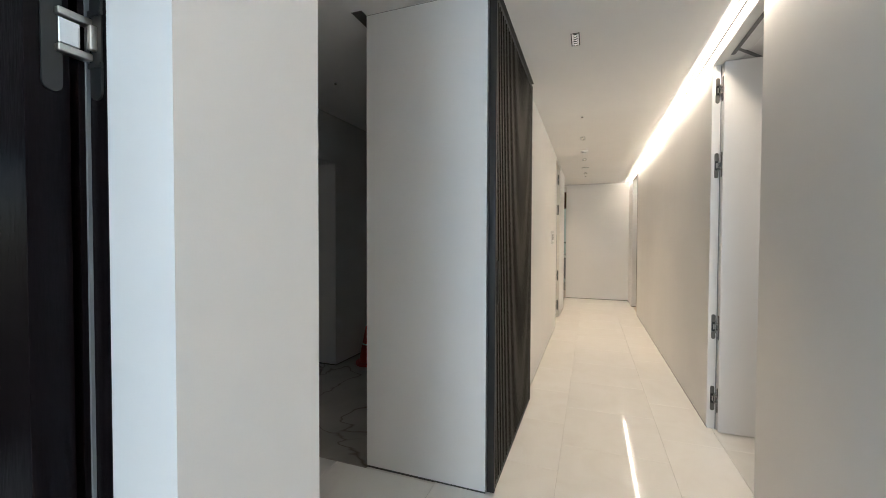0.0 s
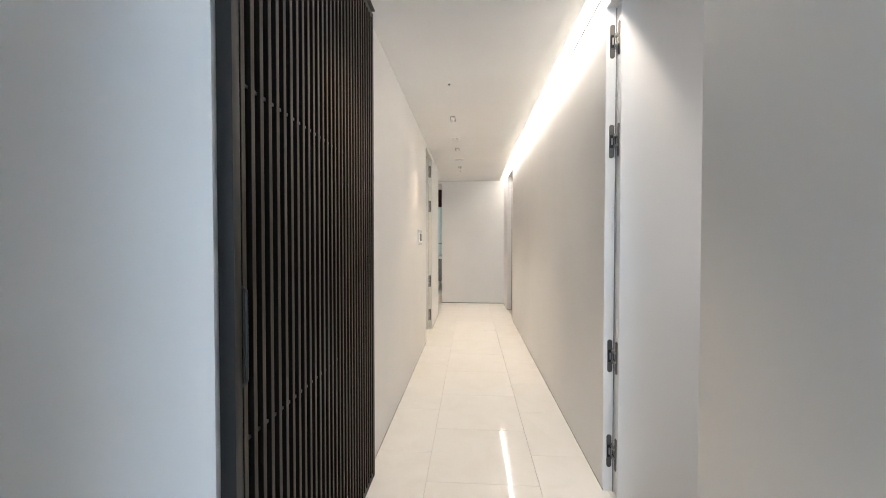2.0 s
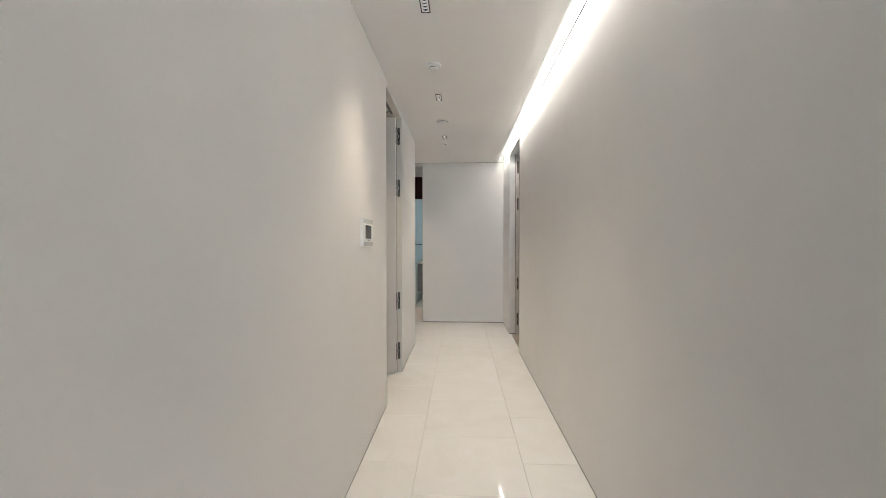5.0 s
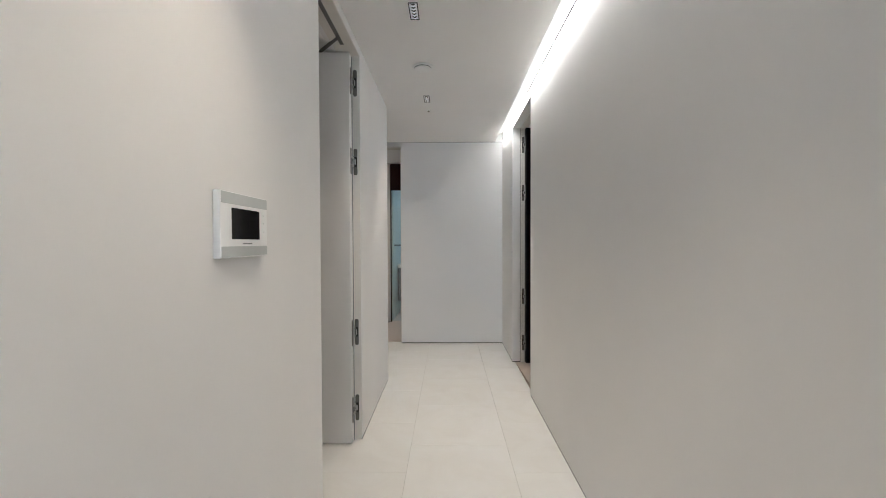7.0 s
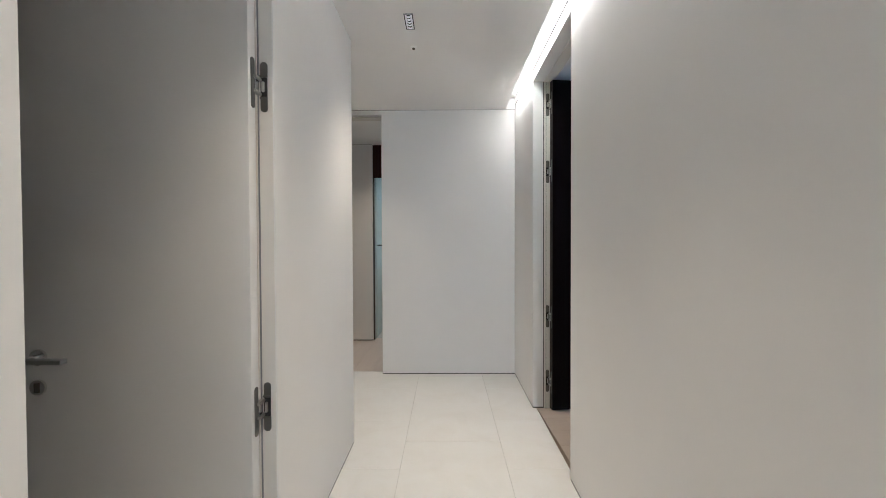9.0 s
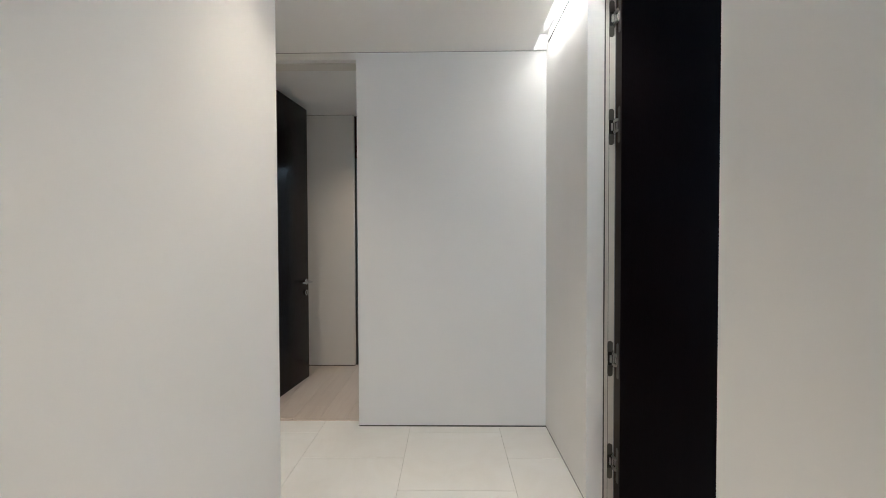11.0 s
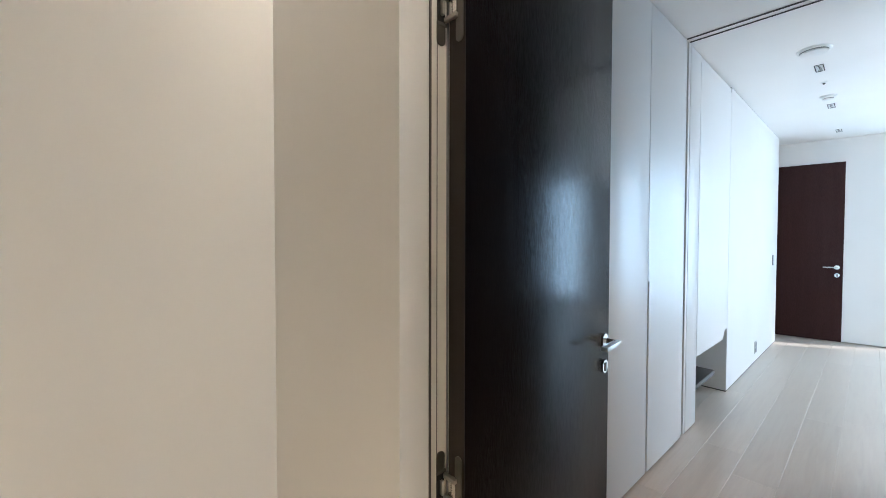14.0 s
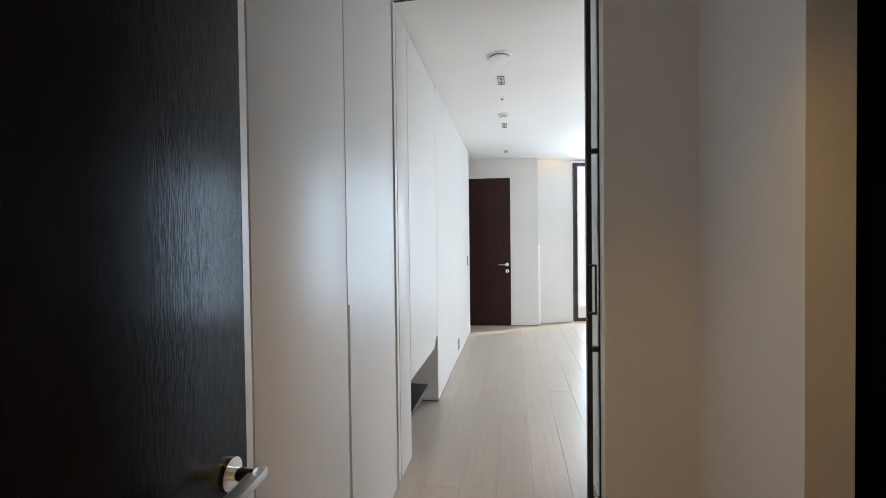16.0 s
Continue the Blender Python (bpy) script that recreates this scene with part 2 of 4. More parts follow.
def lathe(profile, segs=32):
    """A turned body from (radius, height) pairs."""
    bm = bmesh.new()
    rings = []
    for r, z in profile:
        rings.append([bm.verts.new((max(r, 1e-4) * math.cos(2 * math.pi * i / segs), max(r, 1e-4) * math.sin(2 * math.pi * i / segs), z)) for i in range(segs)])
    for a, b in zip(rings, rings[1:]):
        for i in range(segs):
            j = (i + 1) % segs
            bm.faces.new((a[i], a[j], b[j], b[i]))
    bm.faces.new(rings[0][::-1])
    bm.faces.new(rings[-1])
    return bm


def plate(w, h, t, corner, segs=6):
    """A thin plate in the xz plane with round corners, thickness along y from 0 to t."""
    bm = bmesh.new()
    pts = []
    for cx, cz, a0 in ((w / 2 - corner, h / 2 - corner, 0), (-w / 2 + corner, h / 2 - corner, 90), (-w / 2 + corner, -h / 2 + corner, 180), (w / 2 - corner, -h / 2 + corner, 270)):
        for i in range(segs + 1):
            a = radians(a0 + 90 * i / segs)
            pts.append((cx + corner * math.cos(a), cz + corner * math.sin(a)))
    lo = [bm.verts.new((x, 0, z)) for x, z in pts]
    hi = [bm.verts.new((x, t, z)) for x, z in pts]
    bm.faces.new(lo)
    bm.faces.new(hi[::-1])
    for i in range(len(pts)):
        j = (i + 1) % len(pts)
        bm.faces.new((lo[i], hi[i], hi[j], lo[j]))
    return bm


def finish(name, bm, material, smooth=False):
    bmesh.ops.recalc_face_normals(bm, faces=bm.faces)
    me = bpy.data.meshes.new(name)
    bm.to_mesh(me)
    bm.free()
    me.materials.append(material)
    if smooth:
        for p in me.polygons:
            p.use_smooth = True
        me.set_sharp_from_angle(angle=radians(40))
    return me


def part(name, bm, material, parent, label="", m=None, smooth=False):
    ob = new(name, finish(name, bm, material, smooth))
    ob.parent = parent
    if m is not None:
        ob.matrix_local = m
    return tagged(ob, label)


def box_part(name, dims, material, parent, label="", bevel=0.0, m=None):
    bm = bmesh.new()
    add_box(bm, *dims)
    if bevel:
        bevelled(bm, bevel)
    return part(name, bm, material, parent, label, m, smooth=bevel > 0)


def thing(name, m, label, category, group="", kind=""):
    ob = new(name)
    ob.empty_display_size = 0.1
    ob.matrix_world = m
    return tagged(ob, label, category, group, kind)


def structure(name, bm, material, label, category):
    return tagged(new(name, finish(name, bm, material)), label, category, kind="structure")


# ---- walls ----
GAP, GAP_TOP = 0.010, 0.005
bm_gap = bmesh.new()
bm_gap_top = bmesh.new()


# the hall stands a little off square to the corridor
HALL = Matrix.Translation((0.16, 8.36, 0)) @ Matrix.Rotation(radians(1.5), 4, 'Z') @ Matrix.Translation((-0.16, -8.36, 0))


def seg(bm, x0, x1, y0, y1, z0=0.0, z1=C, m=None):
    """A stretch of wall with strips coloured for the shadow gaps at floor and ceiling."""
    za = z0 + GAP if z0 == 0.0 else z0
    zb = z1 - GAP_TOP if z1 == C else z1
    add_box(bm, x0, x1, y0, y1, za, zb, m)
    e = 0.002
    if z0 == 0.0:
        add_box(bm_gap, x0 + e, x1 - e, y0 + e, y1 - e, -0.002, GAP + 0.004, m)
    if z1 == C:
        add_box(bm_gap_top, x0 + e, x1 - e, y0 + e, y1 - e, C - GAP_TOP - 0.004, C + 0.004, m)


def wall(name, label, *segs, m=None):
    bm = bmesh.new()
    for s in segs:
        seg(bm, *s, m=m)
    return structure(name, bm, M_WALL, label, "wall")


HEAD = 2.465
LIP = C + 0.024  # the right-hand wall runs up into the cove
wall("wall_corridor_right", "smooth white painted corridor wall with two door openings",
     (0, 0.155, -4.6, 2.06, 0.0, LIP), (0, 0.155, 2.06, 2.905, HEAD, LIP), (0, 0.155, 2.905, 7.312, 0.0, LIP),
     (0, 0.155, 7.312, 8.222, HEAD, LIP), (0, 0.155, 8.222, 9.0, 0.0, LIP))
wall("wall_corridor_left", "smooth white painted corridor wall with door opening",
     (-1.40, XL, 2.95, 5.775), (-1.40, XL, 5.775, 6.58, HEAD, C), (-1.40, XL, 6.58, 7.70))
wall("wall_entry_block", "white painted wall end beside the entry", (-1.93, -1.245, 1.67, 2.95), (-1.93, -1.40, 2.95, 4.3))
wall("wall_stub", "narrow white wall between entry and bedroom door", (-1.46, -1.262, 0.109, 0.397))
wall("wall_near_left", "white painted wall behind the entry", (-1.46, -1.262, -4.6, -0.82), (-1.46, -1.262, -0.82, 0.109, HEAD, C))
wall("wall_end", "plain white wall closing the corridor", (-1.265, 0.155, 9.0, 9.15), (-2.13, -1.265, 9.0, 9.15, HEAD + 0.005, C), (-2.85, -2.13, 9.0, 9.15))
wall("wall_alcove", "white wall of the alcove by the bedroom door", (-2.85, -1.40, 7.55, 7.70), (-2.85, -2.70, 7.70, 9.0))
wall("wall_living", "white wall round the living room window", (-3.0, -2.2, -4.75, -4.6), (0.75, 1.5, -4.75, -4.6), (-2.2, 0.75, -4.75, -4.6, 2.35, C))

# entry hall
wall("wall_entry_left", "white wall of the dim entry with doorway",
     (-3.62, -3.18, 0.0, 1.80), (-3.62, -3.18, 1.80, 3.12, 2.05, C), (-3.62, -3.18, 3.12, 4.45))
wall("wall_entry_back", "white wall closing the dim entry", (-3.18, -1.93, 4.3, 4.45))
wall("wall_entry_front", "white wall of the dim entry", (-3.18, -1.46, 0.1, 0.25))

# rooms behind the two white doors
wall("wall_room_right", "plain white room walls", (2.1, 2.2, 1.2, 4.2), (0.155, 2.1, 1.1, 1.2), (0.155, 2.1, 4.2, 4.3))
wall("wall_room_left", "plain white room walls", (-3.6, -3.5, 4.45, 7.55), (-3.5, -1.40, 7.45, 7.55))

# bedroom beyond the corridor end, and bathroom
wall("wall_bedroom_back", "white bedroom wall beside the bathroom", (-2.85, -1.60, 10.30, 10.42))
wall("wall_bedroom_left", "white bedroom side wall", (-2.95, -2.85, 9.15, 10.42))
wall("wall_bedroom_right", "white bedroom side wall", (0.155, 0.25, 9.15, 13.0))

# vestibule, dark dressing room, hall
wall("wall_vestibule", "white wall beside the dressing room opening", (1.615, 2.237, 6.855, 6.975), (0.155, 0.32, 6.855, 6.975), (0.32, 1.615, 6.855, 6.975, HEAD, C), m=HALL)
wall("wall_pocket", "white pocket wall holding the sliding glass door", (2.237, 2.326, 5.6, 7.363), (2.38, 2.52, 5.6, 7.363), m=HALL)
wall("wall_hall_left", "white hall wall beyond the built-in closet", (3.452, 5.88, 8.36, 8.52), m=HALL)
# added out of view, keeps light from leaking in behind the corner
wall("wall_hall_return", "unseen plain white wall closing a light leak behind the hall corner", (5.78, 5.88, 8.52, 8.85), (5.78, 6.5, 8.85, 8.95), m=HALL)
wall("wall_closet_back", "plain wall behind the closets", (0.155, 3.57, 8.95, 9.0), (3.452, 3.55, 8.52, 8.95), m=HALL)
wall("wall_hall_window", "white wall around the large hall windows", (2.52, 3.0, 4.05, 4.2), (6.8, 7.9, 4.05, 4.2), (3.0, 6.8, 4.05, 4.2, 2.42, C), m=HALL)
wall("wall_hall_near", "plain white hall wall", (2.42, 2.52, 4.05, 5.6), m=HALL)
wall("wall_dressing", "dressing room walls", (0.155, 2.237, 4.6, 4.7), (2.137, 2.237, 4.7, 6.855), m=HALL)


def slanted_wall(name, a, b, thick, z0, z1, label):
    """A wall along a plan line that is not square to the others."""
    a, b = Vector((*a, 0)), Vector((*b, 0))
    d = b - a
    ang = math.degrees(math.atan2(d.y, d.x))
    m = HALL @ pose(a.x, a.y, 0, 0, 0, ang)
    bm = bmesh.new()
    add_box(bm, 0, d.length, 0, thick, z0, z1, m)
    return structure(name, bm, M_WALL, label, "wall"), m


FA, FB = (6.30, 8.85), (6.45, 7.39)
slanted_wall("wall_hall_end", FB, FA, -0.12, 0.012, 2.519, "slanted white wall with a brown door")
slanted_wall("wall_hall_end_recess", (6.77, 6.85), (6.545, 7.42), -0.10, 0.012, 2.519, "slightly recessed slanted white wall")
slanted_wall("wall_hall_far", (7.97, 4.1), (7.17, 5.66), -0.03, 0.0, 2.519, "plain slanted white wall by the window")
structure("baseboard", bm_gap, M_GAP, "thin strip coloured dark for the shadow gap along the floor", "trim")
structure("trim_ceiling_gap", bm_gap_top, M_GAPTOP, "thin grey recessed shadow gap along the ceiling", "trim")

# ceiling with a slot for the cove light
bm = bmesh.new()
for b in ((-7.7, -0.09, -4.8, 13.1, C, C + 0.10), (0.004, 2.3, -4.8, 4.05, C, C + 0.10), (0.004, 6.9, 4.05, 13.1, C, C + 0.10), (-0.09, 0.004, 8.99, 13.1, C, C + 0.10),
          (-0.09, 0.004, -4.8, -3.0, C, C + 0.10), (-0.2, 0.1, -4.8, 9.1, C + 0.104, C + 0.16)):
    add_box(bm, *b)
poly = ((6.9, 4.0), (8.1, 4.05), (7.28, 5.75), (6.93, 6.85), (6.9, 6.95))
lo, hi = ([bm.verts.new((*p, z)) for p in poly] for z in (C, C + 0.10))
bm.faces.new(lo)
bm.faces.new(hi)
for i in range(5):
    bm.faces.new((lo[i], lo[(i + 1) % 5], hi[(i + 1) % 5], hi[i]))
structure("ceiling", bm, M_CEIL, "flat white painted ceiling with a light slot", "ceiling")
strip = box_part("cove_light", (-0.080, -0.064, -2.95, 8.90, C + 0.088, C + 0.10), M_LED, None)
tagged(strip, "continuous white led strip recessed in the ceiling edge", "cove light")
bm = bmesh.new()
add_box(bm, -0.0015, 0.006, -3.0, 8.945, LIP - 0.003, LIP + 0.011)
structure("trim_cove_line", bm, mat("matt_black_line", (0.008, 0.008, 0.008), 0.8), "thin dark edge line of the cove at the wall head", "trim")


# ---- doors ----
def hinge_bms(M3, z, hx, metal):
    """A concealed hinge: plates on jamb and leaf edge, a black pocket and two links."""
    out = []
    bm = bmesh.new()
    for dz in (-0.058, 0.058):
        p = plate(0.024, 0.052, 0.003, 0.0115)
        p.transform(Matrix.Translation((hx - 0.020, 0.0022, z + dz)))
        me = bpy.data.meshes.new("t"); p.to_mesh(me); p.free(); bm.from_mesh(me); bpy.data.meshes.remove(me)
    add_box(bm, hx - 0.032, hx - 0.006, 0.0022, 0.007, z - 0.040, z - 0.033)
    add_box(bm, hx - 0.032, hx - 0.006, 0.0022, 0.007, z + 0.033, z + 0.040)
    out.append(("hinge", bm, metal, None))
    bm = bmesh.new()
    add_box(bm, hx - 0.031, hx - 0.008, 0.0022, 0.004, z - 0.032, z + 0.032)
    out.append(("pocket", bm, M_BLACK, None))
    bm = bmesh.new()
    for dz in (-0.024, 0.024):
        add_box(bm, hx - 0.012, hx + 0.004, 0.003, 0.042, z + dz - 0.005, z + dz + 0.005)
    add_box(bm, hx - 0.022, hx - 0.014, 0.003, 0.012, z - 0.017, z + 0.017)
    bevelled(bm, 0.0012, 1)
    out.append(("link_arm", bm, M_STEEL, None))
    bm = bmesh.new()
    add_box(bm, hx - 0.008, hx - 0.002, 0.016, 0.040, z - 0.017, z + 0.017)
    bevelled(bm, 0.001, 1)
    out.append(("link_block", bm, M_CHROME, None))
    bm = bmesh.new()
    turn = Matrix(((0, 1, 0, hx - 0.0032), (1, 0, 0, 0.045), (0, 0, 1, z), (0, 0, 0, 1)))
    p = plate(0.022, 0.165, 0.003, 0.0105)
    p.transform(turn)
    me = bpy.data.meshes.new("t"); p.to_mesh(me); p.free(); bm.from_mesh(me); bpy.data.meshes.remove(me)
    out.append(("leaf_plate", bm, metal, None))
    for o in out:
        o[1].transform(M3)
    return out


def lever(parent, T, side, name="lever_handle"):
    """Lever handle on a round rose, with a round lock rosette under it."""
    s = side
    bm = bmesh.new()
    add_rod(bm, (0, 0, 0), (0, s * 0.008, 0), 0.026, 28)
    bm.transform(T)
    rose = part("rose", bm, M_CHROME, parent, "round polished chrome rose", smooth=True)
    bm = bmesh.new()
    add_rod(bm, (0, s * 0.008, 0), (0, s * 0.046, 0), 0.0105, 18)
    bm.transform(T)
    part("neck", bm, M_CHROME, rose, smooth=True)
    bm = bmesh.new()
    add_box(bm, -0.128, 0.011, s * 0.038, s * 0.062, -0.0075, 0.0075)
    bevelled(bm, 0.0015, 2)
    bm.transform(T)
    part("lever", bm, M_SATIN, rose, "flat satin chrome lever", smooth=True)
    bm = bmesh.new()
    add_rod(bm, (0.002, 0, -0.098), (0.002, s * 0.008, -0.098), 0.025, 28)
    bm.transform(T)
    lock = part("lock_rosette", bm, M_CHROME, parent, "round chrome lock rosette", smooth=True)
    bm = bmesh.new()
    add_box(bm, -0.004, 0.010, s * 0.008, s * 0.011, -0.115, -0.083)
    bm.transform(T)
    part("keyway", bm, M_STEELD, lock)


def door(name, O, u, v, width, leaf_mat, frame_mat, label, angle=0.0, height=2.455, handles=True, hx=0.05, hinges=(2.29, 1.79, 0.70, 0.21), closer=False, opening=0.9, lining=0.13, back=0.024, lipping=False):
    """A door leaf standing open at a jamb. u: into the room behind, v: from the hinge jamb across the opening."""
    u, v = Vector((*u, 0)), Vector((*v, 0))
    M3 = Matrix(((u.x, v.x, 0, 0), (u.y, v.y, 0, 0), (0, 0, 1, 0), (0, 0, 0, 1)))
    top = thing(name, Matrix.Translation((O[0], O[1], 0)), label, "door")
    piv = Matrix.Translation((hx, 0.03, 0))
    ML = M3 @ piv @ Matrix.Rotation(radians(angle), 4, 'Z') @ piv.inverted()
    t0, t1 = back, back + 0.048
    bm = bmesh.new()
    add_box(bm, hx, hx + width, t0, t1, 0.008, height)
    bevelled(bm, 0.0035, 2)
    bm.transform(ML)
    part("leaf", bm, leaf_mat, top, smooth=True)
    if lipping:
        bm = bmesh.new()
        add_box(bm, hx - 0.0012, hx + 0.0005, t0 + 0.001, t1 - 0.0008, 0.009, height - 0.001)
        bm.transform(ML)
        part("lipping", bm, M_LIP, top, "dark brown wooden edge lipping")
        bm = bmesh.new()
        add_box(bm, -0.002, 0.0028, 0.0, 0.0035, 0.0, HEAD - 0.002)
        add_box(bm, 0.019, 0.0205, 0.002, 0.0032, 0.0, HEAD - 0.002)
        bm.transform(M3)
        part("jamb_groove", bm, M_GAP, top, "thin dark groove beside the jamb")
    for z in hinges:
        hub = None
        for n, b, m_, _ in hinge_bms(M3, z, hx, M_BLKMET if frame_mat == M_WENGE else M_STEELD):
            o = part(n, b, m_, hub or top, "dark nickel concealed hinge" if hub is None else "")
            hub = hub or o
    # lining of the opening: hinge jamb, lock jamb and head
    bm = bmesh.new()
    add_box(bm, 0.003, lining, -0.004, 0.002, 0.0, HEAD - 0.002)
    add_box(bm, hx + 0.002, lining, 0.002, 0.014, 0.0, HEAD - 0.002)
    bm.transform(M3)
    part("hinge_jamb", bm, frame_mat, top, "painted door jamb with rebate")
    bm = bmesh.new()
    add_box(bm, hx - 0.0025, hx + 0.0015, 0.0024, 0.007, 0.0, HEAD - 0.01)
    bm.transform(M3)
    part("gasket", bm, M_GREYP, top, "thin grey rubber gasket")
    bm = bmesh.new()
    add_box(bm, 0.003, lining, opening - 0.003, opening + 0.004, 0.0, HEAD - 0.002)
    add_box(bm, hx, lining, opening - 0.016, opening - 0.003, 0.0, HEAD - 0.002)
    bm.transform(M3)
    part("lock_jamb", bm, frame_mat, top, "painted door jamb with rebate")
    bm = bmesh.new()
    add_box(bm, 0.003, lining, 0.0, opening - 0.003, HEAD - 0.005, HEAD + 0.001)
    bm.transform(M3)
    part("head", bm, frame_mat, top, "painted door head")
    if closer:
        bm = bmesh.new()
        add_box(bm, 0.058, 0.080, 0.16, opening - 0.08, HEAD - 0.009, HEAD - 0.0052)
        bm.transform(M3)
        rail = part("closer_rail", bm, M_CLOSER, top, "grey metal closer rail in the door head")
        bm = bmesh.new()
        add_box(bm, hx + 0.08, hx + 0.42, t0 + 0.012, t1 - 0.012, height, height + 0.003)
        bm.transform(ML)
        part("closer_channel", bm, M_BLACK, top, "dark closer channel in the leaf top")
        bm = bmesh.new()
        a, b = Vector((hx + 0.20, 0.045, 0)), Vector((0.069, 0.24, 0))
        d = (b - a).normalized()
        n = Vector((-d.y, d.x, 0)) * 0.011
        zs = (height + 0.004, height + 0.009)
        vs = [bm.verts.new((*(p + k * n).xy, z)) for z in zs for p, k in ((a, 1), (a, -1), (b, -1), (b, 1))]
        for f in ((0, 1, 2, 3), (7, 6, 5, 4), (0, 4, 5, 1), (1, 5, 6, 2), (2, 6, 7, 3), (3, 7, 4, 0)):
            bm.faces.new([vs[i] for i in f])
        bm.transform(M3)
        part("closer_arm", bm, M_CLOSER, top, "grey metal closer arm")
    if handles:
        T = ML @ Matrix.Translation((hx + width - 0.055, t1, 0.892))
        lever(top, T, 1)
        T = ML @ Matrix.Translation((hx + width - 0.055, t0, 0.892))
        lever(top, T, -1)
    return top


door("white_door", (0.0, 2.905), (1, 0), (0, -1), 0.82, M_LACQ, M_LACQ, "white lacquered flush door standing open into a side room", closer=True, opening=0.845)
door("white_door", (XL, 6.58), (-1, 0), (0, -1), 0.75, M_LACQ, M_JAMB, "white lacquered flush door standing open to a side room", closer=True, opening=0.805)
door("dark_door", (0.080, 8.221), (1, 0), (0, -1), 0.882, M_WENGE, M_JAMB, "open wenge veneer door beside the vestibule closet", angle=-6.6, opening=0.909, lining=0.074, back=0.012, lipping=True)
door("dark_door", (-2.13, 9.035), (0, 1), (1, 0), 0.90, M_WENGE, M_JAMB, "open wenge veneer door to the bedroom", angle=7.0, height=2.462, opening=0.865, lining=0.11)
door("dark_door", (-1.39, 0.109), (-1, 0), (0, -1), 0.86, M_WENGE, M_WENGE, "open dark wenge door to a bedroom by the entry", hx=0.038, opening=0.929, lining=0.068, hinges=(2.2, 1.56, 0.70, 0.21))

# ---- slatted sliding door on the corridor wall ----
SX0, SX1, SY0, SY1, SZ0, SZ1 = -1.236, -1.197, 1.672, 2.936, 0.012, 2.49
sd = thing("slat_sliding_door", pose(-1.22, 2.3, 0), "dark bronze vertical slat sliding door on the corridor wall", "sliding door")


def sd_part(name, dims, m, label="", bevel=0.0):
    d = (dims[0] + 1.22, dims[1] + 1.22, dims[2] - 2.3, dims[3] - 2.3, dims[4], dims[5])
    return box_part(name, d, m, sd, label, bevel)


sd_part("stile", (SX0, SX1 - 0.002, SY0, SY0 + 0.028, SZ0, SZ1), M_SLATF, "dark grey metal end stile", 0.0015)
sd_part("stile", (SX0, SX1 - 0.002, SY1 - 0.024, SY1, SZ0, SZ1), M_SLATF, "dark grey metal end stile", 0.0015)
sd_part("top_rail", (SX0, SX1 - 0.004, SY0 + 0.029, SY1 - 0.025, SZ1 - 0.03, SZ1), M_SLATF)
sd_part("bottom_rail", (SX0, SX1 - 0.004, SY0 + 0.029, SY1 - 0.025, SZ0, SZ0 + 0.03), M_SLATF)
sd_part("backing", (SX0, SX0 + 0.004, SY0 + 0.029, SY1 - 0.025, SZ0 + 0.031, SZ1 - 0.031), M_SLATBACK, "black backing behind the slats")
for z in (0.82, 1.65):
    sd_part("cross_rod", (SX1 - 0.016, SX1 - 0.008, SY0 + 0.029, SY1 - 0.025, z - 0.004, z + 0.004), M_SLATF)
bm = bmesh.new()
add_box(bm, -0.019, 0.019, -0.008, 0.008, SZ0 + 0.031, SZ1 - 0.031)
bevelled(bm, 0.0012, 1)
slat_mesh = finish("slat", bm, M_SLAT)
# front faces keep the bronze, all others take the shade colour
slat_mesh.materials.append(M_SLATSHADE)
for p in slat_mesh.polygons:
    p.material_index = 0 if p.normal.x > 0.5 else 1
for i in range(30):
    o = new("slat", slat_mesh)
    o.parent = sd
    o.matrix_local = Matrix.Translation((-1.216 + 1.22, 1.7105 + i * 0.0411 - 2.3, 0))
bm = bmesh.new()
for zc, s in ((1.185, 1), (0.955, -1)):
    add_rod(bm, (0.018, 1.703 - 2.3, zc), (0.026, 1.709 - 2.3, zc - s * 0.012), 0.004, 8)
add_rod(bm, (0.026, 1.709 - 2.3, 1.173), (0.026, 1.709 - 2.3, 0.967), 0.004, 8)
part("pull", bm, M_SLATF, sd, "slim dark recessed pull")
tr = box_part("trim_slat_track", (SX0, SX1 + 0.004, 0.40, 2.95, C - 0.004, C + 0.002), M_GAP, None)
tagged(tr, "dark ceiling track slot over the slat door", "trim", kind="structure")


slot = box_part("trim_entry_slot", (-1.995, -1.932, 1.62, 2.4, C - 0.003, C + 0.002), M_GAP, None)
tagged(slot, "dark ceiling slot along the entry wall", "trim", kind="structure")
rc = box_part("cove_light", (6.53, 6.545, -0.28, 0.28, 2.485, 2.495), M_LEDSIDE, None, m=None)
rc.matrix_world = pose(6.585, 7.33, 0, 0, 0, 23) @ Matrix.Translation((-6.5375, 0, 0))
tagged(rc, "short warm led strip above the recessed hall wall", "cove light")

